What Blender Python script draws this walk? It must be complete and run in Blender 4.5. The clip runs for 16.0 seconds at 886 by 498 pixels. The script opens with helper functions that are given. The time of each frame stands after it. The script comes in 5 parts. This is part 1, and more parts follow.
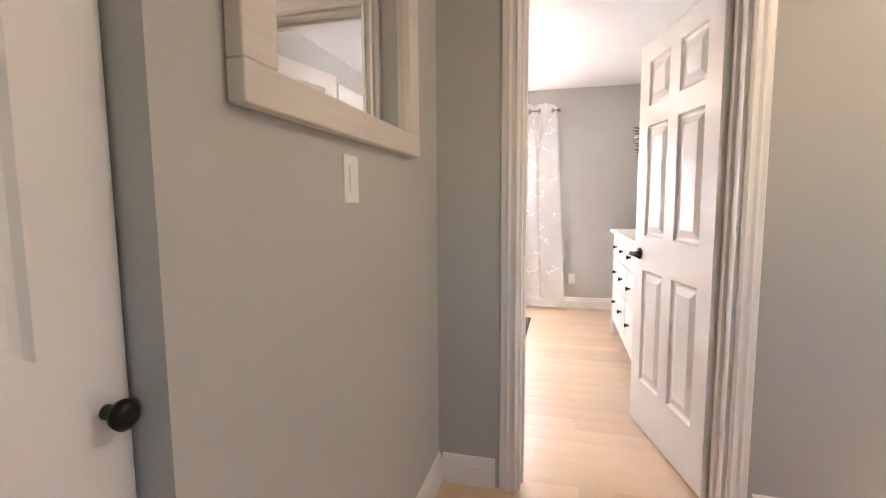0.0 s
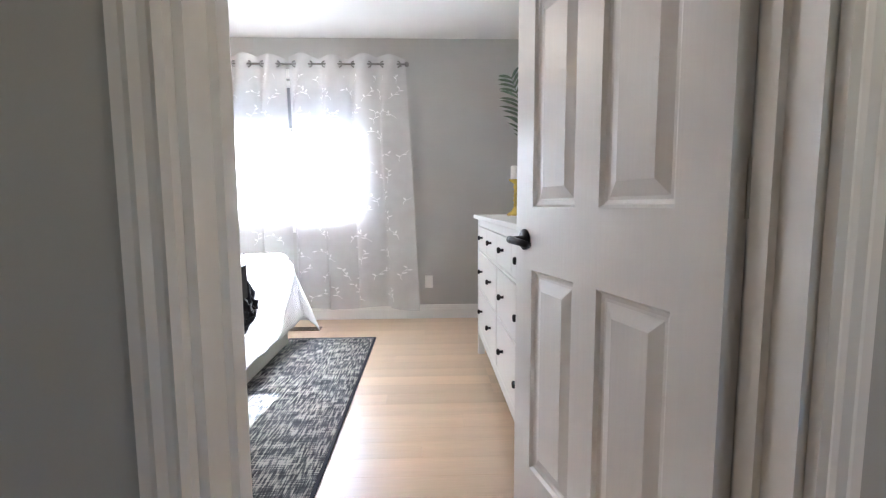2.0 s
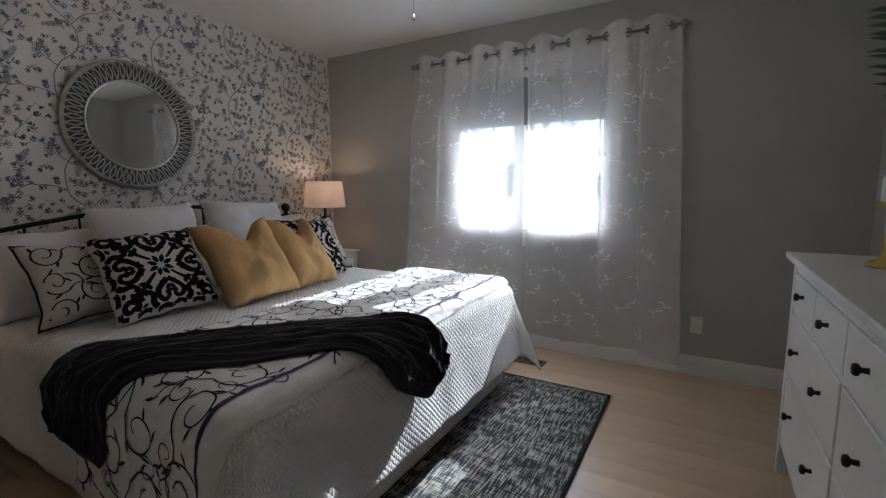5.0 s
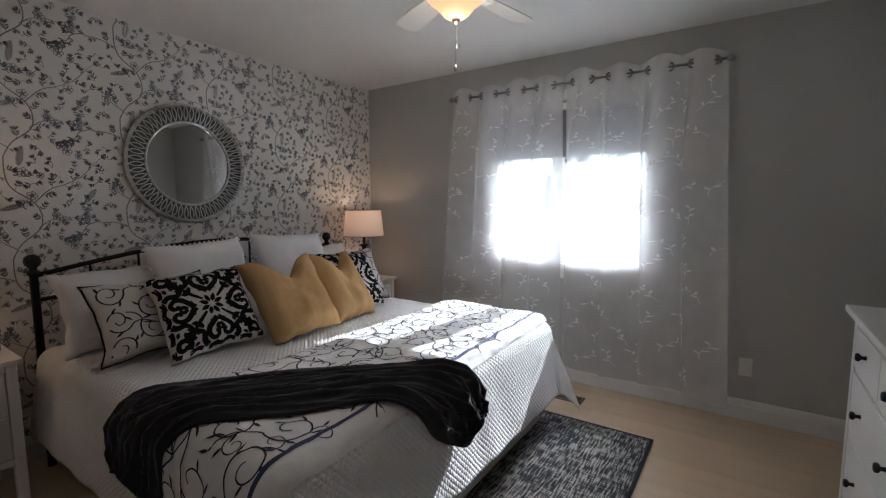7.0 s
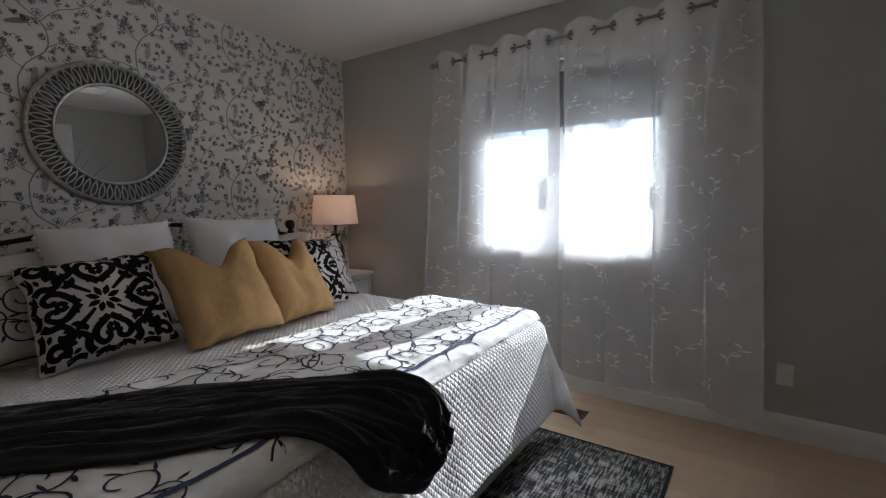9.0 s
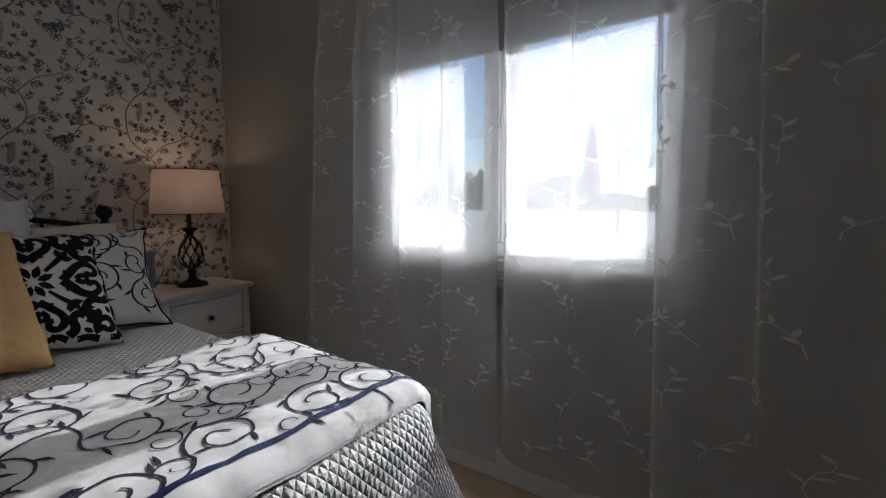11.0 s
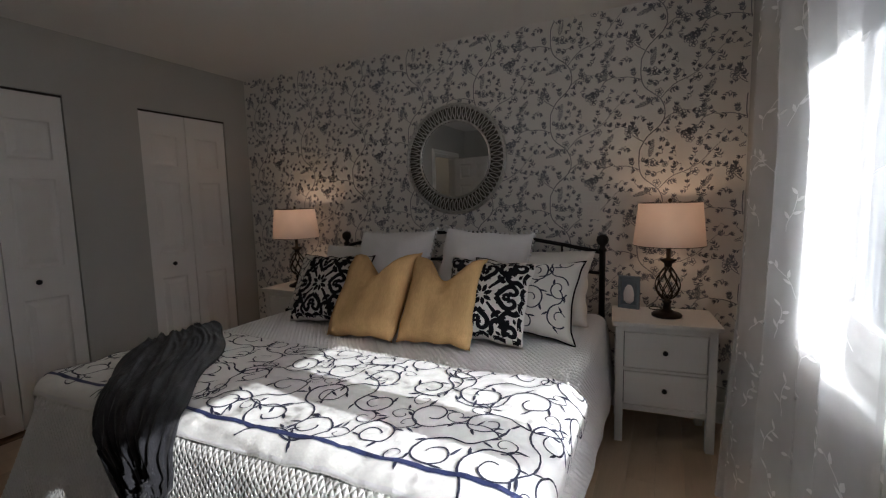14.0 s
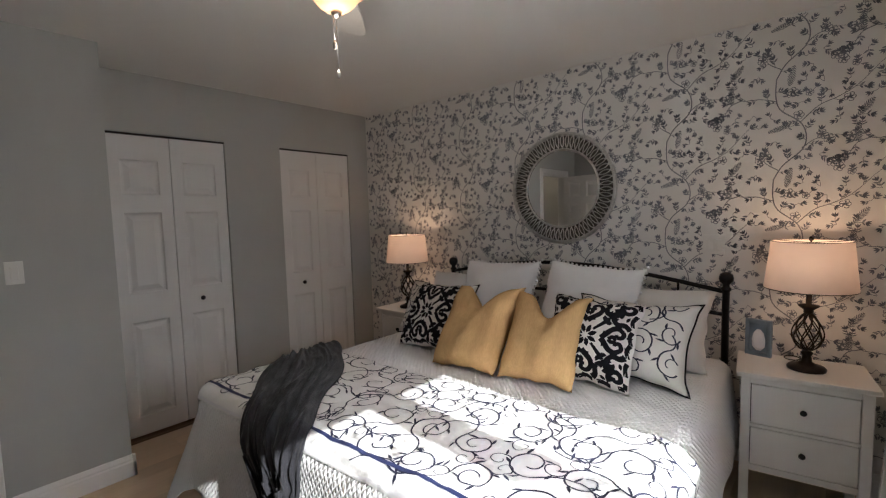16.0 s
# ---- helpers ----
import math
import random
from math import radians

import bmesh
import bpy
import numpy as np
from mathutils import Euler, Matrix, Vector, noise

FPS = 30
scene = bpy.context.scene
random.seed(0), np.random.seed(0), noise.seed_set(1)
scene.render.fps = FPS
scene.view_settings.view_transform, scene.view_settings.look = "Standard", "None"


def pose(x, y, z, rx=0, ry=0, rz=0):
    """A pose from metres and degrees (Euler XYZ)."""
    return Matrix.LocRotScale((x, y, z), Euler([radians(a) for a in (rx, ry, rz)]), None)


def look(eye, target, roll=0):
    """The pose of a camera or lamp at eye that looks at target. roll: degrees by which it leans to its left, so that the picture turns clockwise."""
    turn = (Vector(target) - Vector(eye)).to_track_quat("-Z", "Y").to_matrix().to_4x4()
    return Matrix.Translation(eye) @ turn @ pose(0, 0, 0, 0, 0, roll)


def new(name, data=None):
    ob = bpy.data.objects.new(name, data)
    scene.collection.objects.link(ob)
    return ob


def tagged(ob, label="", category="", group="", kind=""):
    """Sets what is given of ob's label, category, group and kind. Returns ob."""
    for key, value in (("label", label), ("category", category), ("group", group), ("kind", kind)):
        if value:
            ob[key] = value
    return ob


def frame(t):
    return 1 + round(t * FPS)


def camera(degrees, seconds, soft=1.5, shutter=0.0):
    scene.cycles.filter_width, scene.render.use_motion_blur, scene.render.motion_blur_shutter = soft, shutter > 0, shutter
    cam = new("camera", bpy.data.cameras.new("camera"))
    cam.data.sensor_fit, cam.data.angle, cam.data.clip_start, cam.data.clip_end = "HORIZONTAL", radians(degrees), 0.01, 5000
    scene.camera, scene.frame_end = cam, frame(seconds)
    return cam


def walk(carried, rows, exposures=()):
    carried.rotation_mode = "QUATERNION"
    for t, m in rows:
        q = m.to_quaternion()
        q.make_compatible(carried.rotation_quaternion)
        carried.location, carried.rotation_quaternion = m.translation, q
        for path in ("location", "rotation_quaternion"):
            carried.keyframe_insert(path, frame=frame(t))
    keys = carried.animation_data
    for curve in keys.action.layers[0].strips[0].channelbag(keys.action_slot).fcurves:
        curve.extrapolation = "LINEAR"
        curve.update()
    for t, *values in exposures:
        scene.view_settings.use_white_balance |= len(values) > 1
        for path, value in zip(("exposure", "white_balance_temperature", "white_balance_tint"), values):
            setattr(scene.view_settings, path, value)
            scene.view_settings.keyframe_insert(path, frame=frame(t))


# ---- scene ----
cam = camera(89.2, 16.0, 1.2)
PATH = [
    (0, (3.104, -1.416, 1.221), (2.6, 0.509, 1.024), -0.4),
    (0.5, (3.152, -1.098, 1.206), (2.963, 0.882, 1.004), -0.1),
    (1, (3.193, -0.756, 1.16), (3.154, 1.233, 0.958), -0.2),
    (1.5, (3.193, -0.433, 1.112), (3.237, 1.556, 0.915), 0.0),
    (2, (3.233, -0.131, 1.055), (3.3, 1.858, 0.859), -0.3),
    (2.5, (3.272, 0.116, 1.031), (3.334, 2.105, 0.835), -0.2),
    (3, (3.25, 0.358, 1.026), (3.208, 2.346, 0.814), -0.0),
    (3.5, (3.2, 0.494, 1.052), (2.901, 2.458, 0.816), -0.0),
    (4, (3.2, 0.566, 1.115), (2.595, 2.454, 0.854), -0.2),
    (4.5, (3.227, 0.611, 1.178), (2.349, 2.388, 0.915), -0.3),
    (5, (3.237, 0.62, 1.26), (2.242, 2.335, 0.995), -0.3),
    (7.5, (3.21, 0.602, 1.413), (2.076, 2.238, 1.217), -0.3),
    (8, (3.206, 0.677, 1.355), (2.062, 2.307, 1.168), -0.4),
    (8.5, (3.158, 0.869, 1.297), (2.012, 2.496, 1.098), -0.6),
    (9, (3.08, 1.117, 1.262), (1.94, 2.748, 1.057), -0.7),
    (9.5, (3.009, 1.418, 1.219), (1.913, 3.079, 1.014), -0.8),
    (10, (2.952, 1.769, 1.201), (1.893, 3.453, 0.998), -0.7),
    (12.5, (2.818, 3.215, 1.105), (1.011, 4.044, 0.889), -0.0),
    (13, (2.92, 3.434, 1.169), (0.938, 3.589, 0.951), -0.8),
    (13.5, (2.99, 3.544, 1.258), (1.067, 3.038, 1.049), -1.0),
    (14, (3.05, 3.601, 1.378), (1.27, 2.716, 1.162), -1.4),
    (14.5, (3.076, 3.633, 1.454), (1.411, 2.547, 1.241), -1.4),
    (15, (3.09, 3.645, 1.507), (1.499, 2.449, 1.307), -1.6),
    (15.5, (3.085, 3.65, 1.517), (1.54, 2.392, 1.338), -1.6),
    (16, (3.087, 3.65, 1.517), (1.561, 2.367, 1.358), -1.5),
]
EXPOSURE = [  # seconds, stops, kelvin, tint
    (0.0, 5.1, 6050, 18), (0.5, 4.95, 5750, 18), (1.0, 4.75, 5500, 12), (1.5, 4.7, 5450, 11), (2.0, 4.25, 5370, 10), (2.5, 3.43, 5420, 9), (3.0, 2.85, 5420, 8), (3.5, 2.37, 5420, 8),
    (5.0, 2.02, 5420, 8), (7.5, 2.17, 5520, 9), (8.5, 2.02, 5520, 9), (9.0, 1.7, 5520, 9), (10.0, 1.02, 5620, 10), (12.5, 0.4, 5800, 10),
    (13.4, 0.7, 5800, 10), (14.0, 1.4, 5850, 10), (14.5, 1.97, 5900, 10), (15.0, 2.14, 5900, 10), (16.0, 2.32, 5900, 10)]
walk(cam, [(t, look(eye, target, roll)) for t, eye, target, roll in PATH], EXPOSURE)

# ---- light ----
world = bpy.data.worlds.new("sky")
scene.world = world
world.use_nodes = True
wn = world.node_tree
sky = wn.nodes.new("ShaderNodeTexSky")
sky.sky_type, sky.sun_disc = "NISHITA", False
sky.sun_elevation, sky.sun_rotation = radians(29.8), radians(5)
sky.air_density, sky.dust_density = 1.0, 0.15
wn.links.new(sky.outputs[0], wn.nodes["Background"].inputs[0])
wn.nodes["Background"].inputs[1].default_value = 0.10

SUN_WAY = Vector((-0.16, -1.74, -1.0))
sun = new("sun", bpy.data.lights.new("sun", "SUN"))
sun.data.energy, sun.data.angle, sun.data.color = 4.0, radians(0.55), (1.0, 0.95, 0.88)
sun.matrix_world = look((0, 30, 20), Vector((0, 30, 20)) + SUN_WAY)


# ---- mesh and material helpers ----
def thing(name, at, label, category, group="", kind="", rz=0.0):
    ob = new(name)
    ob.empty_display_size = 0.05
    ob.location, ob.rotation_euler = at, (0, 0, radians(rz))
    return tagged(ob, label, category, group, kind)


def part(name, bm, material, parent=None, label="", smooth=False, at=None):
    me = bpy.data.meshes.new(name)
    bm.normal_update()
    bm.to_mesh(me)
    bm.free()
    me.materials.append(material)
    if smooth:
        me.polygons.foreach_set("use_smooth", [True] * len(me.polygons))
    ob = new(name, me)
    if parent is not None:
        ob.parent = parent
    if at is not None:
        ob.location = at
    return tagged(ob, label)


def again(ob, at, parent=None, rz=None):
    """The same mesh once more, as an object of its own."""
    o = new(ob.name.split(".")[0], ob.data)
    o.parent = parent if parent is not None else ob.parent
    o.location = at
    if rz is not None:
        o.rotation_euler = (0, 0, radians(rz))
    if "label" in ob:
        o["label"] = ob["label"]
    return o


def box(bm, x0, y0, z0, x1, y1, z1, bev=0.0, seg=1):
    vs = [bm.verts.new((x, y, z)) for z in (z0, z1) for y in (y0, y1) for x in (x0, x1)]
    fs = [bm.faces.new([vs[i] for i in f]) for f in ((0, 2, 3, 1), (4, 5, 7, 6), (0, 1, 5, 4), (2, 6, 7, 3), (0, 4, 6, 2), (1, 3, 7, 5))]
    if bev:
        es = list({e for f in fs for e in f.edges})
        bmesh.ops.bevel(bm, geom=es, offset=bev, segments=seg, affect="EDGES", profile=0.5)
    return bm


def boxes(*rows, bev=0.0, seg=1):
    bm = bmesh.new()
    for r in rows:
        box(bm, *r, bev=bev, seg=seg)
    return bm


def lathe(bm, profile, n=24, at=(0, 0, 0), cap=True):
    """Turn (radius, z) pairs round the z axis."""
    rings = [[bm.verts.new((at[0] + r * math.cos(2 * math.pi * i / n), at[1] + r * math.sin(2 * math.pi * i / n), at[2] + z)) for i in range(n)] for r, z in profile]
    for a, b in zip(rings, rings[1:]):
        for i in range(n):
            bm.faces.new((a[i], a[(i + 1) % n], b[(i + 1) % n], b[i]))
    if cap:
        bm.faces.new(rings[0][::-1])
        bm.faces.new(rings[-1])
    return bm


def tube(bm, pts, radius, n=8, closed=False):
    """A round bar along points."""
    pts = [Vector(p) for p in pts]
    rings, side = [], None
    for i, p in enumerate(pts):
        a = pts[i - 1] if (i or closed) else p
        b = pts[(i + 1) % len(pts)] if (i + 1 < len(pts) or closed) else p
        d = (b - a).normalized()
        if side is None:
            side = d.orthogonal().normalized()
        side = (side - d * side.dot(d)).normalized()
        up = d.cross(side)
        r = radius(i / (len(pts) - 1)) if callable(radius) else radius
        rings.append([bm.verts.new(p + (side * math.cos(2 * math.pi * k / n) + up * math.sin(2 * math.pi * k / n)) * r) for k in range(n)])
    pairs = list(zip(rings, rings[1:])) + ([(rings[-1], rings[0])] if closed else [])
    for a, b in pairs:
        for k in range(n):
            bm.faces.new((a[k], a[(k + 1) % n], b[(k + 1) % n], b[k]))
    if not closed:
        bm.faces.new(rings[0][::-1])
        bm.faces.new(rings[-1])
    return bm


def sheet(bm, fn, nu, nv):
    """A grid of fn(u, v), u and v from 0 to 1."""
    vs = [[bm.verts.new(fn(i / nu, j / nv)) for j in range(nv + 1)] for i in range(nu + 1)]
    for i in range(nu):
        for j in range(nv):
            bm.faces.new((vs[i][j], vs[i + 1][j], vs[i + 1][j + 1], vs[i][j + 1]))
    return vs


def extrude_profile(bm, prof, a, b, out, up=(0, 0, 1)):
    """Sweep a profile of (out, up) pairs from a to b."""
    a, b, out, up = Vector(a), Vector(b), Vector(out), Vector(up)
    ra = [bm.verts.new(a + out * p + up * q) for p, q in prof]
    rb = [bm.verts.new(b + out * p + up * q) for p, q in prof]
    for i in range(len(prof)):
        j = (i + 1) % len(prof)
        bm.faces.new((ra[i], ra[j], rb[j], rb[i]))
    bm.faces.new(ra[::-1])
    bm.faces.new(rb)
    return bm


def mat(name, color, rough=0.5, metal=0.0, var=0.06, scale=6.0, bump=0.0, bscale=120.0, stretch=(1, 1, 1), random=0.0, sheen=0.0, coat=0.0, spec=0.5):
    """A surface with a broad and a fine variation of its colour, and a fine relief."""
    m = bpy.data.materials.new(name)
    m.use_nodes = True
    nt = m.node_tree
    b = nt.nodes["Principled BSDF"]
    b.inputs["Roughness"].default_value, b.inputs["Metallic"].default_value = rough, metal
    b.inputs["Sheen Weight"].default_value, b.inputs["Coat Weight"].default_value = sheen, coat
    b.inputs["Specular IOR Level"].default_value = spec
    co = nt.nodes.new("ShaderNodeTexCoord")
    mp = nt.nodes.new("ShaderNodeMapping")
    mp.inputs["Scale"].default_value = stretch
    nt.links.new(co.outputs["Object"], mp.inputs[0])
    broad, fine = nt.nodes.new("ShaderNodeTexNoise"), nt.nodes.new("ShaderNodeTexNoise")
    broad.inputs["Scale"].default_value, fine.inputs["Scale"].default_value = scale, bscale
    broad.inputs["Detail"].default_value = 3.0
    for n in (broad, fine):
        nt.links.new(mp.outputs[0], n.inputs["Vector"])
    add = nt.nodes.new("ShaderNodeMath")
    add.operation = "MULTIPLY_ADD"
    nt.links.new(fine.outputs[0], add.inputs[0])
    add.inputs[1].default_value = 0.5
    nt.links.new(broad.outputs[0], add.inputs[2])
    level = nt.nodes.new("ShaderNodeMapRange")
    level.inputs["From Min"].default_value, level.inputs["From Max"].default_value = 0.45, 1.05
    level.inputs["To Min"].default_value, level.inputs["To Max"].default_value = 1 - var, 1 + var
    nt.links.new(add.outputs[0], level.inputs[0])
    last = level.outputs[0]
    if random:
        info = nt.nodes.new("ShaderNodeObjectInfo")
        rr = nt.nodes.new("ShaderNodeMapRange")
        rr.inputs["To Min"].default_value, rr.inputs["To Max"].default_value = 1 - random, 1 + random
        nt.links.new(info.outputs["Random"], rr.inputs[0])
        mul = nt.nodes.new("ShaderNodeMath")
        mul.operation = "MULTIPLY"
        nt.links.new(last, mul.inputs[0])
        nt.links.new(rr.outputs[0], mul.inputs[1])
        last = mul.outputs[0]
    mix = nt.nodes.new("ShaderNodeVectorMath")
    mix.operation = "SCALE"
    mix.inputs[0].default_value = color[:3]
    nt.links.new(last, mix.inputs["Scale"])
    nt.links.new(mix.outputs[0], b.inputs["Base Color"])
    if bump:
        bn = nt.nodes.new("ShaderNodeBump")
        bn.inputs["Strength"].default_value, bn.inputs["Distance"].default_value = bump, 0.002
        nt.links.new(fine.outputs[0], bn.inputs["Height"])
        nt.links.new(bn.outputs[0], b.inputs["Normal"])
    return m


def glow(name, color, strength):
    m = bpy.data.materials.new(name)
    m.use_nodes = True
    b = m.node_tree.nodes["Principled BSDF"]
    b.inputs["Base Color"].default_value = (*color, 1)
    b.inputs["Emission Color"].default_value = (*color, 1)
    b.inputs["Emission Strength"].default_value = strength
    return m


def sheer(name, color, clear, thin=0.5, rough=1.0):
    """Thin cloth: partly clear, partly white threads that scatter and let light through."""
    m = bpy.data.materials.new(name)
    m.use_nodes = True
    nt = m.node_tree
    nt.nodes.remove(nt.nodes["Principled BSDF"])
    out = nt.nodes["Material Output"]
    tr, di, tl = (nt.nodes.new("ShaderNodeBsdf" + k) for k in ("Transparent", "Diffuse", "Translucent"))
    for n in (di, tl):
        n.inputs["Color"].default_value = (*color, 1)
    a, b = nt.nodes.new("ShaderNodeMixShader"), nt.nodes.new("ShaderNodeMixShader")
    a.inputs[0].default_value = thin
    nt.links.new(di.outputs[0], a.inputs[1])
    nt.links.new(tl.outputs[0], a.inputs[2])
    noi = nt.nodes.new("ShaderNodeTexNoise")
    noi.inputs["Scale"].default_value = 9.0
    co = nt.nodes.new("ShaderNodeTexCoord")
    nt.links.new(co.outputs["Object"], noi.inputs["Vector"])
    rg = nt.nodes.new("ShaderNodeMapRange")
    rg.inputs["To Min"].default_value, rg.inputs["To Max"].default_value = clear + 0.06, clear - 0.06
    nt.links.new(noi.outputs[0], rg.inputs[0])
    nt.links.new(rg.outputs[0], b.inputs[0])
    nt.links.new(a.outputs[0], b.inputs[1])
    nt.links.new(tr.outputs[0], b.inputs[2])
    nt.links.new(b.outputs[0], out.inputs[0])
    return m


# ---- materials ----
GREY_PAINT = mat("grey wall paint", (0.46, 0.46, 0.445), 0.75, var=0.02, scale=1.5, bump=0.12, bscale=260)
PAPER = mat("wallpaper ground", (0.80, 0.78, 0.75), 0.8, var=0.02, scale=2, bump=0.08, bscale=300)
PRINT_BLUE = mat("wallpaper ink", (0.19, 0.20, 0.235), 0.8, var=0.35, scale=9)
PRINT_PALE = mat("wallpaper pale ink", (0.24, 0.245, 0.27), 0.8, var=0.3, scale=9)
CEILING = mat("ceiling paint", (0.78, 0.77, 0.75), 0.9, var=0.02, scale=1.2, bump=0.1, bscale=160)
TRIM = mat("white trim paint", (0.80, 0.79, 0.77), 0.4, var=0.02, scale=3, bump=0.05, bscale=60)
# Whiter than TRIM: light bounced off the sunlit curtains is put in the colour.
LIT_TRIM = mat("white window vinyl", (0.88, 0.88, 0.87), 0.35, var=0.015, scale=4)
DOOR_PAINT = mat("white grained door paint", (0.78, 0.77, 0.76), 0.34, var=0.02, scale=3, bump=0.2, bscale=110, stretch=(1, 1, 0.07))
FURN = mat("white furniture paint", (0.80, 0.79, 0.77), 0.42, var=0.025, scale=4, bump=0.1, bscale=90, stretch=(1, 1, 0.1))
BLACK_METAL = mat("black metal", (0.018, 0.018, 0.02), 0.38, 0.6, var=0.2, scale=20)
# Near-black for shade painted into gaps and wells, and for small dark parts.
DARK_GAP = mat("dark gap", (0.03, 0.03, 0.03), 0.9)
MAPLE = mat("maple plank", (0.66, 0.495, 0.335), 0.28, var=0.10, scale=3.5, bump=0.12, bscale=40, stretch=(0.18, 3, 1), random=0.10, coat=0.15)
PLASTIC = mat("white plastic", (0.80, 0.79, 0.76), 0.35, var=0.01)
ROD_STEEL = mat("dark pewter", (0.28, 0.275, 0.27), 0.34, 0.9, var=0.15, scale=30)
STEEL = mat("brushed steel", (0.45, 0.44, 0.42), 0.32, 1.0, var=0.08, scale=30)
MIRROR = bpy.data.materials.new("mirror glass")
MIRROR.use_nodes = True
mb = MIRROR.node_tree.nodes["Principled BSDF"]
mb.inputs["Base Color"].default_value, mb.inputs["Metallic"].default_value, mb.inputs["Roughness"].default_value = (0.86, 0.87, 0.87, 1), 1.0, 0.015
GLASS = bpy.data.materials.new("window glass")
GLASS.use_nodes = True
gb = GLASS.node_tree.nodes["Principled BSDF"]
gb.inputs["Transmission Weight"].default_value, gb.inputs["Roughness"].default_value, gb.inputs["IOR"].default_value = 1.0, 0.0, 1.45

# ---- the place in numbers (metres) ----
H = 2.515                     # ceiling
XR = 4.06                     # dresser wall
YW = 4.0                      # window wall
YC = 0.065                    # closet wall
YE0, YE1 = 0.415, 0.535       # entry wall, hall face and room face
XP = 2.325                    # pier corner
DX0, DX1, DH = 2.936, 3.735, 2.06   # bedroom doorway
WX0, WX1, WZ0, WZ1 = 1.40, 2.635, 0.93, 2.16   # window opening
HX = 2.60                     # hall wall
C1, C2, CH = (1.442, 2.222), (0.24, 0.975), 2.115   # closet openings


def structure(name, bm, material, label, category="wall"):
    return tagged(part(name, bm, material), label, category, "", "structure")


# ---- walls, floor, ceiling ----
structure("wall_west", boxes((-0.12, -0.9, 0, 0, YW + 0.16, H)), PAPER, "wall papered with blue leafy vines on white", "wall")
structure("wall_north", boxes((0, YW, 0, WX0, YW + 0.16, H), (WX1, YW, 0, XR + 0.12, YW + 0.16, H), (WX0, YW, 0, WX1, YW + 0.16, WZ0), (WX0, YW, WZ1, WX1, YW + 0.16, H)), GREY_PAINT, "pale grey painted window wall")
structure("wall_east", boxes((XR, YE1, 0, XR + 0.12, YW, H)), GREY_PAINT, "pale grey painted wall behind the dresser")
structure("wall_south", boxes((0, YC - 0.1, 0, C2[0], YC, H), (C2[1], YC - 0.1, 0, C1[0], YC, H), (C1[1], YC - 0.1, 0, XP + 0.1, YC, H), (C2[0], YC - 0.1, CH, C2[1], YC, H), (C1[0], YC - 0.1, CH, C1[1], YC, H), (XP, YC, 0, XP + 0.1, YE0, H)), GREY_PAINT, "pale grey painted wall with two closets")
structure("wall_entry", boxes((XP, YE0, 0, DX0, YE1, H), (DX1, YE0, 0, 4.40, YE1, H), (DX0, YE0, DH, DX1, YE1, H), (4.40, YE0, 2.06, 5.15, YE1, H), (5.15, YE0, 0, 5.42, YE1, H)), GREY_PAINT, "pale grey painted wall with the bedroom doorway")
structure("wall_hall_west", boxes((HX - 0.12, -0.948, 0, HX, YE0, H), (HX - 0.12, -1.78, 2.06, HX, -0.948, H), (HX - 0.12, -3.3, 0, HX, -1.78, H)), GREY_PAINT, "greige painted hall wall")
# The small opening is added, out of view, to bring skylight into the hall.
structure("wall_hall_south", boxes((HX, -3.42, 0, 4.5, -3.3, H), (4.9, -3.42, 0, 5.42, -3.3, H), (4.5, -3.42, 0, 4.9, -3.3, 1.1), (4.5, -3.42, 1.75, 4.9, -3.3, H)), GREY_PAINT, "greige painted hall end wall with an added daylight opening")
structure("wall_hall_east", boxes((5.3, -3.3, 0, 5.42, YE0, H)), GREY_PAINT, "greige painted hall wall")
structure("wall_closet_back", boxes((0, -0.9, 0, HX - 0.12, -0.8, H), (1.16, -0.8, 0, 1.24, YC - 0.1, H), (1.7, -1.85, 0, 1.78, -0.9, H), (1.78, -1.85, 0, HX - 0.12, -1.79, H)), GREY_PAINT, "plain closet walls")
structure("ceiling", boxes((-0.12, -3.42, H, 5.42, YW + 0.16, H + 0.1), (5.42, YE0, H, 6.6, 3.0, H + 0.1)), CEILING, "matt white painted ceiling", "ceiling")
structure("subfloor", boxes((-0.12, -3.42, -0.12, 6.6, YW + 0.16, -0.014)), mat("subfloor", (0.25, 0.16, 0.09), 0.8), "dark subfloor under the boards", "floor")
# bathroom beyond the second doorway
structure("wall_bath", boxes((6.3, YE1, 0, 6.42, 2.2, H), (4.18, 2.1, 0, 4.5, 2.2, H), (5.6, 2.1, 0, 6.42, 2.2, H), (4.5, 2.1, 0, 5.6, 2.2, 0.75), (4.5, 2.1, 1.15, 5.6, 2.2, H), (5.42, YE0, 0, 6.42, YE1, H)), GREY_PAINT, "pale grey bathroom walls with a window")

BASE = ((0, 0), (0.016, 0), (0.016, 0.085), (0.012, 0.095), (0.012, 0.105), (0.006, 0.125), (0.0, 0.13))


def baseboard(name, a, b, out):
    return structure(name, extrude_profile(bmesh.new(), BASE, a, b, out), TRIM, "white moulded baseboard", "baseboard")


baseboard("baseboard_north", (0, YW, 0), (XR, YW, 0), (0, -1, 0))
baseboard("baseboard_west", (0, YC, 0), (0, YW - 0.017, 0), (1, 0, 0))
baseboard("baseboard_east", (XR, YE1, 0), (XR, YW - 0.017, 0), (-1, 0, 0))
baseboard("baseboard_pier", (XP - 0.016, YE1, 0), (DX0 - 0.09, YE1, 0), (0, 1, 0))
baseboard("baseboard_pier_side", (XP, YC, 0), (XP, YE1 + 0.016, 0), (-1, 0, 0))
baseboard("baseboard_closet", (C2[1], YC, 0), (C1[0], YC, 0), (0, 1, 0))
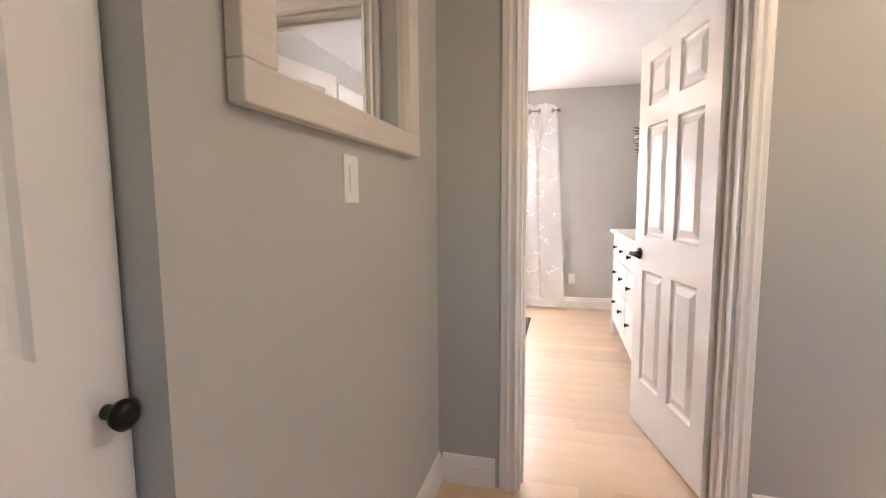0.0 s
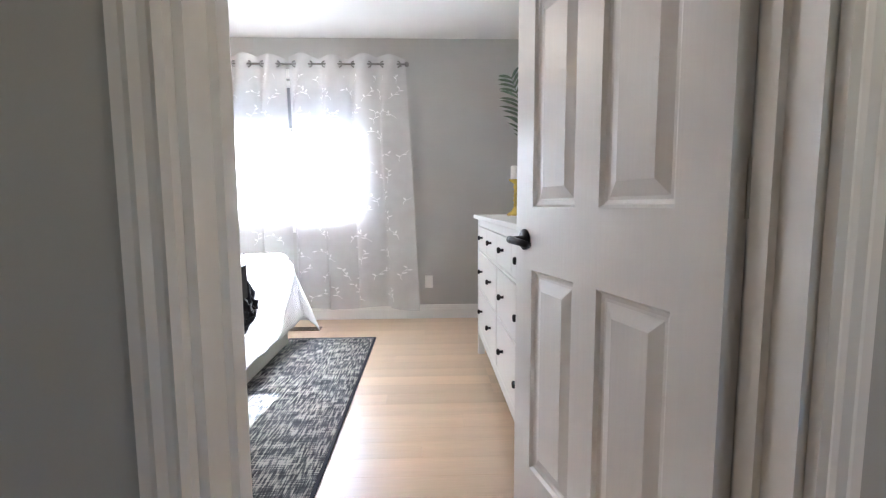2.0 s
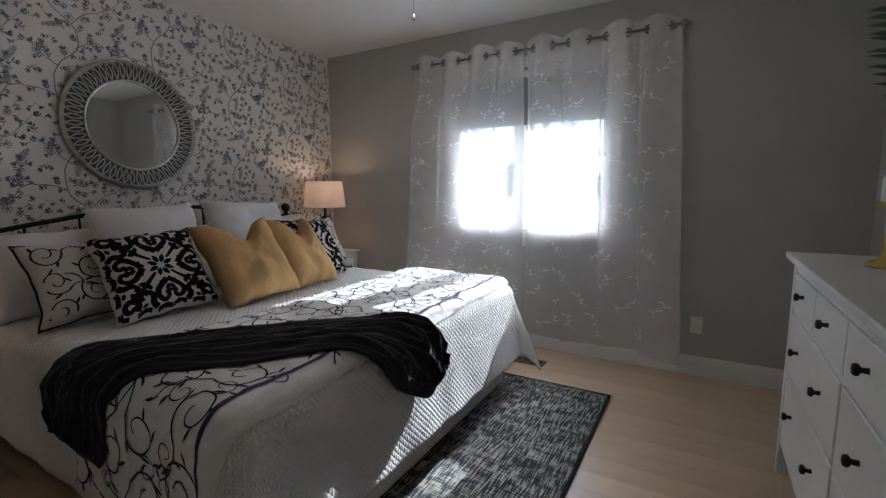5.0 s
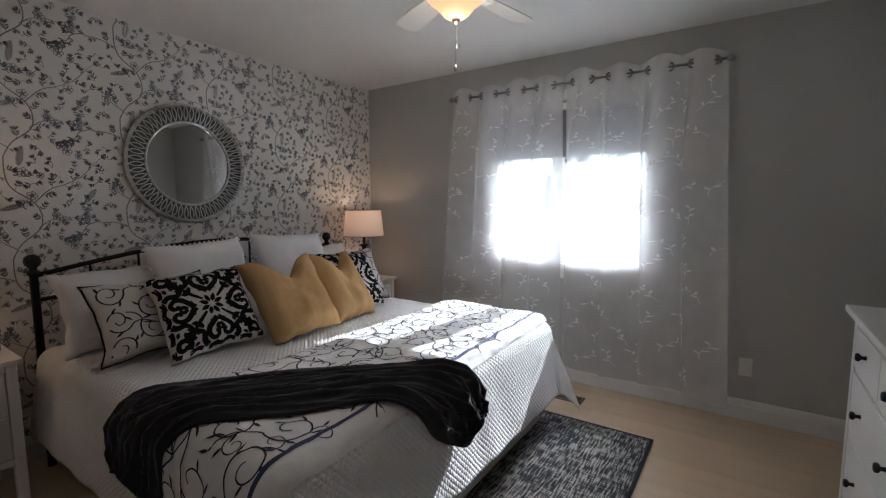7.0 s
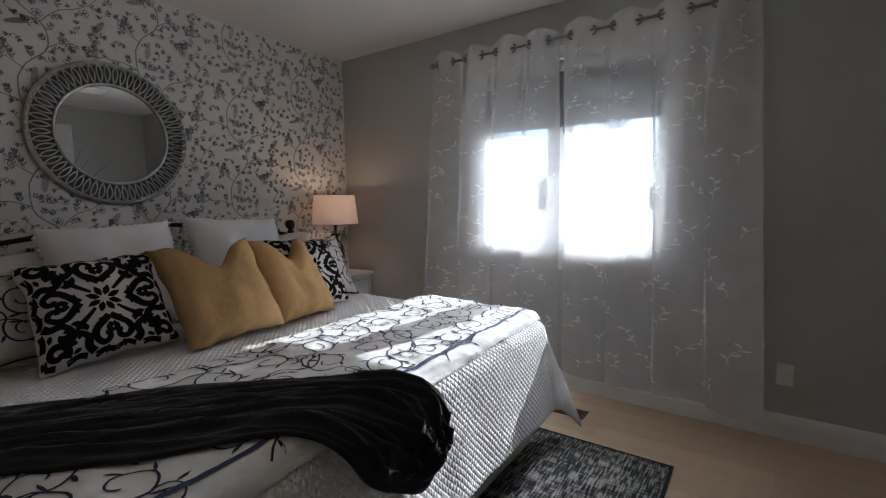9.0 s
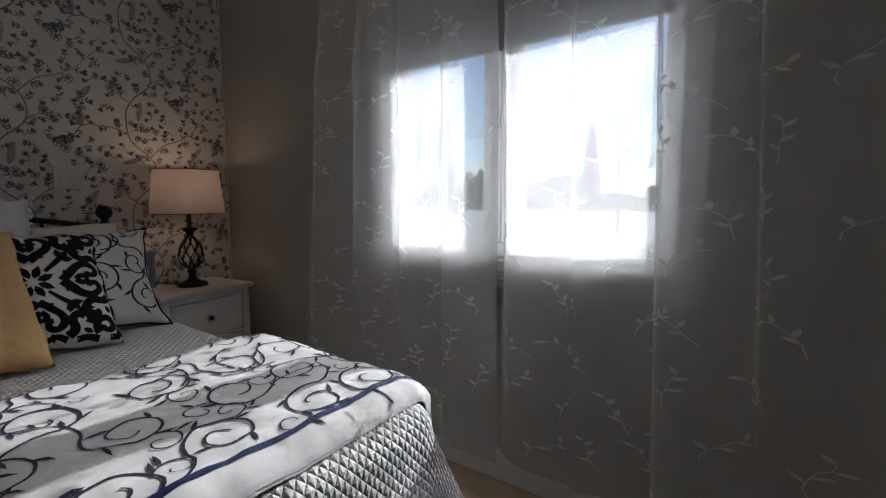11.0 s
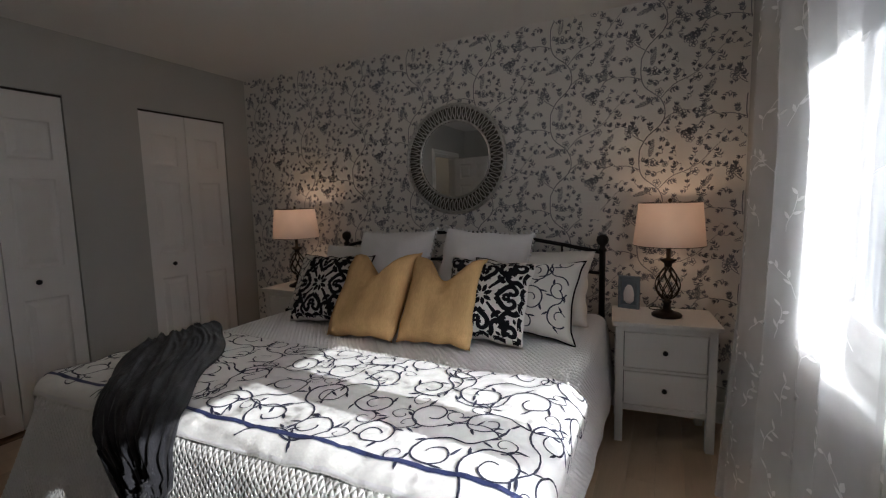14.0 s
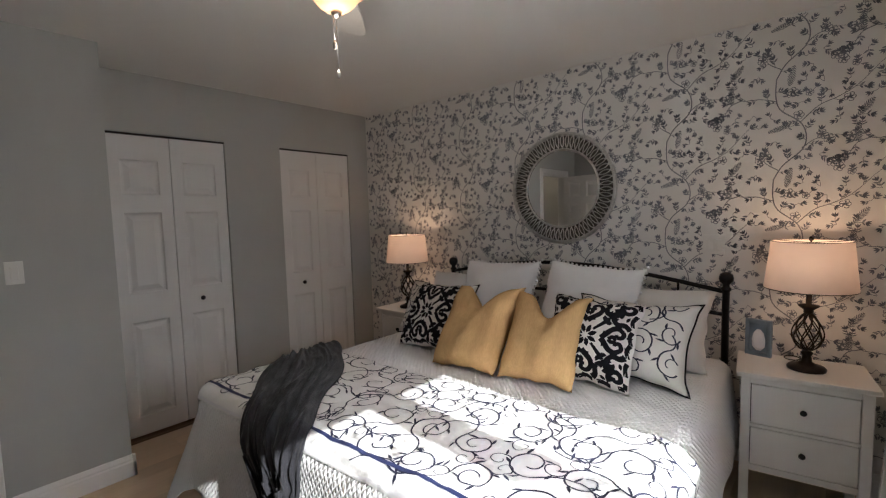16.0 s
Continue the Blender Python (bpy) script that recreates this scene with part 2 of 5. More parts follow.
baseboard("baseboard_hall_west", (HX, -0.948, 0), (HX, YE0, 0), (1, 0, 0))
baseboard("baseboard_hall_end", (HX + 0.017, YE0, 0), (DX0 - 0.085, YE0, 0), (0, -1, 0))
baseboard("baseboard_hall_right", (DX1 + 0.085, YE0, 0), (4.33, YE0, 0), (0, -1, 0))

CASING = ((0, 0), (0, 0.018), (0.010, 0.022), (0.018, 0.017), (0.030, 0.014), (0.042, 0.017), (0.052, 0.012), (0.068, 0.010), (0.074, 0.0))


def casing(name, x0, x1, top, y, out, label):
    """Moulded trim round three sides of an opening in a wall along x."""
    bm = bmesh.new()
    n = len(CASING)
    rows = []
    for (cx, cz, sx, sz) in ((x0, 0, -1, 0), (x0, top, -1, 1), (x1, top, 1, 1), (x1, 0, 1, 0)):
        rows.append([bm.verts.new((cx + sx * p, y + out * q, cz + sz * p)) for p, q in CASING])
    for a, b in zip(rows, rows[1:]):
        for i in range(n):
            bm.faces.new((a[i], a[(i + 1) % n], b[(i + 1) % n], b[i]))
    bm.faces.new(rows[0])
    bm.faces.new(rows[-1])
    bmesh.ops.recalc_face_normals(bm, faces=bm.faces)
    return structure(name, bm, TRIM, label, "door trim")


casing("trim_door_hall", DX0 + 0.006, DX1 - 0.006, DH - 0.006, YE0, -1, "white moulded casing round the bedroom doorway")
casing("trim_door_room", DX0 + 0.006, DX1 - 0.006, DH - 0.006, YE1, 1, "white moulded casing round the bedroom doorway")
casing("trim_bath_hall", 4.405, 5.145, 2.055, YE0, -1, "white moulded casing round the bathroom doorway")
structure("door_jamb", boxes((DX0, YE0 + 0.002, 0, DX0 + 0.018, YE1 - 0.002, DH), (DX1 - 0.018, YE0 + 0.002, 0, DX1, YE1 - 0.002, DH), (DX0 + 0.018, YE0 + 0.002, DH - 0.018, DX1 - 0.018, YE1 - 0.002, DH), (DX0 + 0.018, YE0 + 0.06, 0, DX0 + 0.03, YE0 + 0.1, DH - 0.018), (DX1 - 0.03, YE0 + 0.06, 0, DX1 - 0.018, YE0 + 0.1, DH - 0.018), (DX0 + 0.03, YE0 + 0.06, DH - 0.03, DX1 - 0.03, YE0 + 0.1, DH - 0.018)), TRIM, "white painted door jamb with stop", "door frame")
structure("strike_plate", boxes((DX0 + 0.018, YE1 - 0.052, 0.90, DX0 + 0.022, YE1 - 0.016, 0.98), (DX0 + 0.016, YE1 - 0.016, 0.915, DX0 + 0.020, YE1 + 0.024, 0.965), bev=0.001), BLACK_METAL, "black metal strike plate on the door jamb", "strike plate")


# ---- panelled doors ----
def panel_leaf(w, h, t, cells):
    """A moulded door leaf, x 0..w, y 0..t, z 0..h, with raised panels (x0, z0, x1, z1) on both faces."""
    bm = bmesh.new()
    xs = sorted({0, w, *[c[0] for c in cells], *[c[2] for c in cells]})
    zs = sorted({0, h, *[c[1] for c in cells], *[c[3] for c in cells]})
    for y, s in ((0, 1), (t, -1)):
        for xa, xb in zip(xs, xs[1:]):
            for za, zb in zip(zs, zs[1:]):
                inside = any(c[0] <= xa and xb <= c[2] and c[1] <= za and zb <= c[3] for c in cells)
                if not inside:
                    bm.faces.new([bm.verts.new(p) for p in ((xa, y, za), (xb, y, za), (xb, y, zb), (xa, y, zb))][::s])
        for x0, z0, x1, z1 in cells:
            rings = []
            for inset, d in ((0, 0), (0.007, 0.009), (0.016, 0.012), (0.023, 0.012), (0.054, 0.002)):
                rings.append([bm.verts.new(p) for p in ((x0 + inset, y + s * d, z0 + inset), (x1 - inset, y + s * d, z0 + inset), (x1 - inset, y + s * d, z1 - inset), (x0 + inset, y + s * d, z1 - inset))])
            for a, b in zip(rings, rings[1:]):
                for i in range(4):
                    bm.faces.new((a[i], a[(i + 1) % 4], b[(i + 1) % 4], b[i])[::s])
            bm.faces.new(rings[-1][::s])
    for p in (((0, 0, 0), (0, t, 0), (0, t, h), (0, 0, h)), ((w, t, 0), (w, 0, 0), (w, 0, h), (w, t, h)), ((0, 0, h), (w, 0, h), (w, t, h), (0, t, h)), ((0, t, 0), (w, t, 0), (w, 0, 0), (0, 0, 0))):
        bm.faces.new([bm.verts.new(q) for q in p])
    bmesh.ops.remove_doubles(bm, verts=bm.verts, dist=0.0002)
    bmesh.ops.recalc_face_normals(bm, faces=bm.faces)
    return bm


def six_panels(w):
    a, b = 0.105, 0.095
    m = (w - 2 * a - b) / 2
    cols = ((a, a + m), (a + m + b, w - a))
    return [(x0, z0, x1, z1) for x0, x1 in cols for z0, z1 in ((0.255, 0.855), (1.035, 1.60), (1.70, 1.925))]


DW = 0.74
door = thing("door_1", (DX1 - 0.022, YE1 - 0.004, 0.012), "white six-panel bedroom door with black lever, standing open", "door", kind="structure", rz=90 + 13.5)
leaf = part("door_leaf", panel_leaf(DW, 2.02, 0.035, six_panels(DW)), DOOR_PAINT, door)


def lever(parent, x, y, z, s):
    """A rosette, a neck and a flat lever that runs back over the door."""
    bm = bmesh.new()
    lathe(bm, ((0.031, 0), (0.031, 0.006), (0.027, 0.009), (0.012, 0.010), (0.010, 0.040)), 24)
    for v in bm.verts:
        v.co = (v.co.x, s * v.co.z, v.co.y)
    tube(bm, [(0.006, s * 0.046, 0), (-0.02, s * 0.05, 0.0), (-0.06, s * 0.05, -0.002), (-0.112, s * 0.046, -0.006)], lambda k: 0.012 - 0.003 * k, 10)
    bmesh.ops.recalc_face_normals(bm, faces=bm.faces)
    return part("door_handle", bm, BLACK_METAL, parent, "black lever handle on a round rosette", True, (x, y, z))


lever(door, DW - 0.062, 0.035, 0.940, 1)
lever(door, DW - 0.062, 0.0, 0.940, -1)
for hz in (0.18, 1.02, 1.82):
    part("hinge", lathe(bmesh.new(), ((0.006, 0), (0.006, 0.09)), 8), STEEL, door, "steel butt hinge", False, (-0.004, 0.0, hz))

BIFOLD = [(0.07, 0.13, 0.31, 0.80), (0.07, 1.0, 0.31, 1.56), (0.07, 1.68, 0.31, 1.92)]


def bifold(name, x0, x1, label):
    """Two hinged closet leaves, nearly shut, under a dark head gap."""
    d = thing(name, (x0, YC - 0.06, 0.015), label, "closet door", "closet doors", "structure")
    w = (x1 - x0 - 0.012) / 2
    cells = [(0.075, b, w - 0.075, e) for _, b, _, e in BIFOLD]
    one = part("leaf", panel_leaf(w - 0.002, CH - 0.030, 0.032, cells), DOOR_PAINT, d, "", False, (0.004, 0.012, 0))
    again(one, (w + 0.008, 0.012, 0))
    bm = lathe(bmesh.new(), ((0.008, 0), (0.007, 0.014), (0.016, 0.02), (0.017, 0.027), (0.010, 0.033)), 16)
    for v in bm.verts:
        v.co = (v.co.x, v.co.z, v.co.y)
    bmesh.ops.recalc_face_normals(bm, faces=bm.faces)
    part("knob", bm, BLACK_METAL, d, "round black knob", True, (0.556 if name == "door_3" else 0.236, 0.044, 0.91))
    # Near-black strip paints the shade in the gap over the leaves.
    part("head_track", boxes((0, 0.0, CH - 0.029, x1 - x0, 0.05, CH - 0.016)), DARK_GAP, d, "dark strip for the shaded gap above the leaves")
    return d


bifold("door_2", *C1, "white panelled bifold closet door, shut")
bifold("door_3", *C2, "white panelled bifold closet door, shut")
hall_door = thing("door_4", (HX - 0.094, -1.775, 0.012), "white panelled closet door in the hall, shut", "closet door", kind="structure", rz=90)
part("door_leaf", panel_leaf(0.82, 2.02, 0.034, six_panels(0.82)), DOOR_PAINT, hall_door, "", False, (0, -0.034, 0))
bm = lathe(bmesh.new(), ((0.010, 0), (0.009, 0.016), (0.019, 0.024), (0.021, 0.033), (0.012, 0.041)), 18)
for v in bm.verts:
    v.co = (v.co.x, -v.co.z - 0.034, v.co.y)
bmesh.ops.recalc_face_normals(bm, faces=bm.faces)
part("knob", bm, BLACK_METAL, hall_door, "round black knob", True, (0.788, 0, 0.945))

# ---- window ----
win = thing("window_1", (WX0, YW, WZ0), "white two-light sliding window with a grey roller shade half down", "window", kind="structure")
ww, wh = WX1 - WX0, WZ1 - WZ0
part("window_frame", boxes((0, 0.05, 0, 0.05, 0.13, wh), (ww - 0.05, 0.05, 0, ww, 0.13, wh), (0.05, 0.05, 0, ww - 0.05, 0.13, 0.06), (0.05, 0.05, wh - 0.05, ww - 0.05, 0.13, wh), (ww / 2 - 0.04, 0.06, 0.05, ww / 2 + 0.04, 0.12, wh - 0.05), bev=0.004), LIT_TRIM, win)
for a, b, left, right in ((0.05, ww / 2 - 0.041, 0.042, 0.085), (ww / 2 + 0.041, ww - 0.05, 0.016, 0.012)):
    part("sash_frame", boxes((a, 0.065, 0.06, a + left, 0.1, wh - 0.05), (b - right, 0.065, 0.06, b, 0.1, wh - 0.05), (a + left, 0.068, 0.06, b - right, 0.1, 0.10), (a + left, 0.068, wh - 0.09, b - right, 0.1, wh - 0.05), bev=0.003), LIT_TRIM, win)
    pane = part("pane", boxes((a + left, 0.082, 0.10, b - right, 0.086, wh - 0.09)), GLASS, win, "clear glass pane")
    pane.visible_shadow = False
part("latch", boxes((ww / 2 - 0.07, 0.05, 0.52, ww / 2 - 0.05, 0.066, 0.60), bev=0.004), PLASTIC, win, "white plastic sash latch")
part("window_sill", boxes((-0.10, -0.03, -0.048, ww + 0.10, 0.05, -0.002), bev=0.006, seg=2), LIT_TRIM, win, "white painted sill")
part("window_apron", boxes((-0.085, -0.020, -0.066, ww + 0.085, -0.001, -0.05), (-0.085, -0.012, -0.084, ww + 0.085, -0.001, -0.068), (-0.085, -0.018, -0.104, ww + 0.085, -0.001, -0.086), (-0.085, -0.010, -0.12, ww + 0.085, -0.001, -0.106), bev=0.003), LIT_TRIM, win, "ridged white moulding under the sill")
part("window_trim", boxes((-0.085, -0.018, 0, -0.004, 0.0, wh + 0.085), (ww + 0.004, -0.018, 0, ww + 0.085, 0.0, wh + 0.085), (-0.004, -0.018, wh + 0.004, ww + 0.004, 0.0, wh + 0.085), bev=0.004), LIT_TRIM, win)
SHADE = sheer("grey shade cloth", (0.30, 0.31, 0.33), 0.03, 0.12)
bm = boxes((0.03, 0.028, wh - 0.40, ww - 0.03, 0.031, wh - 0.02))
box(bm, 0.03, 0.024, wh - 0.415, ww - 0.03, 0.036, wh - 0.395, 0.003)
part("roller_shade", bm, SHADE, win, "grey roller shade pulled part way down")
part("head_rail", boxes((0.012, 0.006, wh - 0.062, ww - 0.012, 0.046, wh - 0.006), bev=0.006, seg=2), LIT_TRIM, win, "white shade cassette")
bm = tube(bmesh.new(), [(ww / 2 + 0.012, 0.021, wh - 0.40), (ww / 2 + 0.012, 0.021, wh - 0.425)], 0.003, 6)
lathe(bm, ((0.006, -0.035), (0.011, -0.028), (0.012, -0.008), (0.005, 0.0)), 10, (ww / 2 + 0.012, 0.021, wh - 0.42))
part("pull", bm, BLACK_METAL, win, "small black shade pull", True)

# ---- outdoors ----
SNOW = mat("pale dry lawn", (0.55, 0.54, 0.50), 0.9, var=0.2, scale=0.4)
structure("ground", boxes((-400, YW + 0.17, -0.9, 400, 900, -0.7)), SNOW, "pale winter ground reaching the horizon", "ground")


# ---- prints: flat motifs laid on a surface ----
def stroke(polys, pts, width):
    """A line of varying width as a strip of quads."""
    n = len(pts)
    rows = []
    for i in range(n):
        a, b = pts[max(i - 1, 0)], pts[min(i + 1, n - 1)]
        dx, dy = b[0] - a[0], b[1] - a[1]
        d = math.hypot(dx, dy) or 1
        w = (width(i / (n - 1)) if callable(width) else width) / 2
        rows.append(((pts[i][0] - dy / d * w, pts[i][1] + dx / d * w), (pts[i][0] + dy / d * w, pts[i][1] - dx / d * w)))
    for r, s in zip(rows, rows[1:]):
        polys.append((r[1], s[1], s[0], r[0]))


def leaf(polys, x, y, angle, length, wid):
    c, s = math.cos(angle), math.sin(angle)
    out = [(0, 0), (0.3, -0.42), (0.65, -0.36), (1, 0.06), (0.6, 0.44), (0.25, 0.36)]
    polys.append([(x + c * length * p - s * wid * q, y + s * length * p + c * wid * q) for p, q in out])


def spiral(cx, cy, r0, r1, a0, turns, n=26):
    return [(cx + (r0 + (r1 - r0) * k / n) * math.cos(a0 + turns * 2 * math.pi * k / n), cy + (r0 + (r1 - r0) * k / n) * math.sin(a0 + turns * 2 * math.pi * k / n)) for k in range(n + 1)]


def lay(name, polys, fn, material, parent, label=""):
    """Lay motifs on fn(a, b), which gives places on a surface."""
    vs, fs = [], []
    for p in polys:
        fs.append(list(range(len(vs), len(vs) + len(p))))
        vs.extend(fn(*q) for q in p)
    me = bpy.data.meshes.new(name)
    me.from_pydata([tuple(v) for v in vs], [], fs)
    me.materials.append(material)
    ob = new(name, me)
    ob.parent = parent
    return tagged(ob, label)


rng = random.Random(7)

# ---- wallpaper vines ----
TW, TH = 0.544, 0.536         # width of a drop and height of the repeat, each drop half a repeat higher
dark, pale = [], []
rp = random.Random(7)
spots = []                    # where the tile is already filled


def bend(pts, n=7):
    """A smooth line through points."""
    out = []
    for k in range(len(pts) - 1):
        q = [pts[min(max(k + d, 0), len(pts) - 1)] for d in (-1, 0, 1, 2)]
        for m in range(n):
            f = m / n
            out.append(tuple(0.5 * (2 * q[1][c] + (q[2][c] - q[0][c]) * f + (2 * q[0][c] - 5 * q[1][c] + 4 * q[2][c] - q[3][c]) * f * f + (3 * q[1][c] - q[0][c] - 3 * q[2][c] + q[3][c]) * f ** 3) for c in (0, 1)))
    return out + [pts[-1]]


def rose(x, y, r):
    """An open flower: a curl of petals drawn in outline round a dark heart."""
    for k in range(5):
        a = k * 1.257 + rp.uniform(-0.2, 0.2)
        cx, cy = x + 0.62 * r * math.cos(a), y + 0.62 * r * math.sin(a)
        stroke(dark, [(cx + 0.42 * r * math.cos(a + t), cy + 0.42 * r * math.sin(a + t)) for t in (-1.7, -1.0, -0.3, 0.4, 1.1, 1.8)], 0.0030)
        leaf(pale, x, y, a + 0.3, 0.8 * r, 0.42 * r)
    stroke(dark, spiral(x, y, 0.30 * r, 0.06 * r, a, 1.2, 8), 0.0030)


def twig(x, y, ang, n=3, size=1.0):
    """A fine stalk with paired pointed leaves and three at its tip."""
    spots.append((x + 0.02 * math.cos(ang), y + 0.02 * math.sin(ang)))
    pts, turn = [(x, y)], rp.uniform(-0.22, 0.22)
    for i in range(n):
        ang += turn
        x, y = x + 0.0135 * size * math.cos(ang), y + 0.0135 * size * math.sin(ang)
        pts.append((x, y))
        for sd in (1, -1):
            if rp.random() < 0.72:
                leaf(dark if rp.random() < 0.75 else pale, x, y, ang + sd * rp.uniform(0.55, 1.05), rp.uniform(0.018, 0.028) * size, rp.uniform(0.007, 0.0105) * size)
    stroke(pale, pts, 0.0022)
    for k in (-0.55, 0.0, 0.55):
        leaf(dark, x, y, ang + k, 0.025 * size, 0.0085 * size)


def plume(x, y, ang, ln):
    """A hanging feathery seed head, hatched across."""
    c, sn = math.cos(ang), math.sin(ang)
    for k in range(11):
        f = k / 10
        w = 0.17 * ln * math.sin(math.pi * (0.12 + 0.85 * f)) ** 0.8
        px, py = x + c * ln * f, y + sn * ln * f
        for sd in (1, -1):
            leaf(dark if (k + sd) % 3 else pale, px, py, ang + sd * 0.75, w * 1.35 + 0.004, 0.0052)
    stroke(pale, [(x, y), (x + c * ln, y + sn * ln)], 0.0024)


main = bend([(0.0, 0.0), (0.04, 0.075), (0.118, 0.150), (0.135, 0.22), (0.108, 0.296), (0.024, 0.37), (0.0, 0.44), (0.0, 0.536)])
limbs = [main] + [bend(b) for b in (
    [(0.0, 0.42), (-0.07, 0.444), (-0.16, 0.452), (-0.20, 0.51)],
    [(0.118, 0.16), (0.17, 0.20), (0.235, 0.215)],
    [(0.02, 0.05), (-0.03, 0.085), (-0.055, 0.12)],
    [(0.108, 0.296), (0.18, 0.37), (0.26, 0.405), (0.33, 0.45), (0.40, 0.53)],
    [(-0.16, 0.452), (-0.21, 0.43), (-0.235, 0.385)])]
for k, b in enumerate(limbs):
    stroke(pale, b, (lambda f: 0.0058) if k == 0 else (lambda f: 0.0050 - 0.0026 * f))
    side = 1
    for m in range(4, len(b) - 1, 5 if k == 0 else 4):
        a = math.atan2(b[m + 1][1] - b[m][1], b[m + 1][0] - b[m][0])
        side = -side
        twig(b[m][0], b[m][1], a + side * rp.uniform(0.6, 1.1), rp.choice((2, 3, 3)), rp.uniform(0.9, 1.1))
    if k:
        twig(b[-1][0], b[-1][1], math.atan2(b[-1][1] - b[-2][1], b[-1][0] - b[-2][0]), 3, 1.05)
for x, y in ((-0.065, 0.115), (-0.038, 0.136), (0.20, 0.222), (0.228, 0.198), (0.10, 0.335), (-0.23, 0.47), (0.30, 0.395), (0.072, 0.46), (0.27, 0.05), (0.245, 0.075)):
    rose(x, y, 0.0225)
    spots.append((x, y))
for x, y, a, ln in ((0.075, 0.06, -1.75, 0.10), (-0.03, 0.258, 0.30, 0.085), (-0.21, 0.53, -1.5, 0.09), (0.33, 0.29, 0.95, 0.10)):
    plume(x, y, a, ln)
    spots += [(x + ln * f * math.cos(a), y + ln * f * math.sin(a)) for f in (0.2, 0.8)]
for x, y, a in ((0.045, 0.27, 0.2), (0.19, 0.12, -0.9), (-0.11, 0.20, 1.9), (0.27, 0.07, 0.7), (0.27, 0.29, 2.1), (0.34, 0.30, 0.1), (-0.10, 0.36, -1.9), (-0.08, 0.03, -2.4), (0.20, 0.49, 1.4), (0.055, 0.43, 0.9)):
    twig(x, y, a, 3, 1.0)
    twig(x, y, a + 1.3, 2, 0.9)
for _ in range(900):
    x, y = rp.uniform(0, TW), rp.uniform(0, TH)
    if all(math.hypot(x - a - i * TW, y - b - (j + i / 2) * TH) > 0.055 for a, b in spots for i in (-1, 0, 1) for j in (-1, 0, 1)):
        a = rp.uniform(0, 6.28)
        twig(x, y, a, 2, 0.95)
        twig(x, y, a + rp.uniform(1.6, 2.4), 2, 0.85)
        if rp.random() < 0.35:
            rose(x - 0.01 * math.cos(a), y - 0.01 * math.sin(a), 0.0165)
tiles = [(i, j) for i in range(-7, 4) for j in range(-6, 6)]
wall_west = bpy.data.objects["wall_west"]
for nm, src, m, off in (("printed_vines", pale, PRINT_PALE, 0.0012), ("printed_leaves", dark, PRINT_BLUE, 0.0018)):
    polys = []
    for i, j in tiles:
        for p in src:
            q = [(a + 2.9015 + i * TW, b + 1.3845 + j * TH + i * TH / 2) for a, b in p]
            if all(YC + 0.005 < a < YW - 0.002 and 0.135 < b < H - 0.003 for a, b in q):
                polys.append(q)
    ob = lay(nm, polys, lambda a, b, o=off: (o, a, b), m, wall_west)
    ob["kind"] = "stuff"

# ---- bed ----
BX, BY0, BY1, BZ = 2.15, 1.345, 3.225, 0.655


def drape(a, b, off, flare=0.10, wave=0.0):
    """Cloth over the mattress: (a, b) on the cloth laid flat, off above the bed."""
    r = 0.07 + off
    da, db, sg = max(0.0, a - BX), 0.0, 0
    if b < BY0:
        db, sg = BY0 - b, -1
    elif b > BY1:
        db, sg = b - BY1, 1
    ln = math.hypot(da, db)
    x, y, z = min(a, BX), min(max(b, BY0), BY1), BZ + off
    if ln > 1e-6:
        arc = math.pi * r / 2
        if ln < arc:
            h, d = r * math.sin(ln / r), r * (1 - math.cos(ln / r))
        else:
            k = ln - arc
            fold = flare * (1 + wave * (1 - min(da, db) / max(da, db, 1e-6)) * math.sin((a if db > da else b) * 21 + 1.3) + 1.6 * min(da, db) / max(da, db, 1e-6))
            h, d = r + k * fold, r + k * math.sqrt(max(0.3, 1 - fold * fold))
        x, y, z = x + h * da / ln, y + sg * h * db / ln, z - d
    return Vector((x, y, max(z, 0.012)))


def ripple(a, b, s):
    return 0.007 * s * noise.noise((a * 3.1, b * 3.1, 0.4)) + 0.004 * s * noise.noise((a * 9, b * 9, 2.0))


def cloth(bm, fn, a0, a1, b0, b1, na, nb):
    """A sheet with its flat size kept as UV, in metres."""
    uv = bm.loops.layers.uv.new("flat")
    vs = [[bm.verts.new(fn(a0 + (a1 - a0) * i / na, b0 + (b1 - b0) * j / nb)) for j in range(nb + 1)] for i in range(na + 1)]
    for i in range(na):
        for j in range(nb):
            ks = ((i, j), (i + 1, j), (i + 1, j + 1), (i, j + 1))
            f = bm.faces.new([vs[p][q] for p, q in ks])
            for lp, (p, q) in zip(f.loops, ks):
                lp[uv].uv = (a0 + (a1 - a0) * p / na, b0 + (b1 - b0) * q / nb)
    return bm


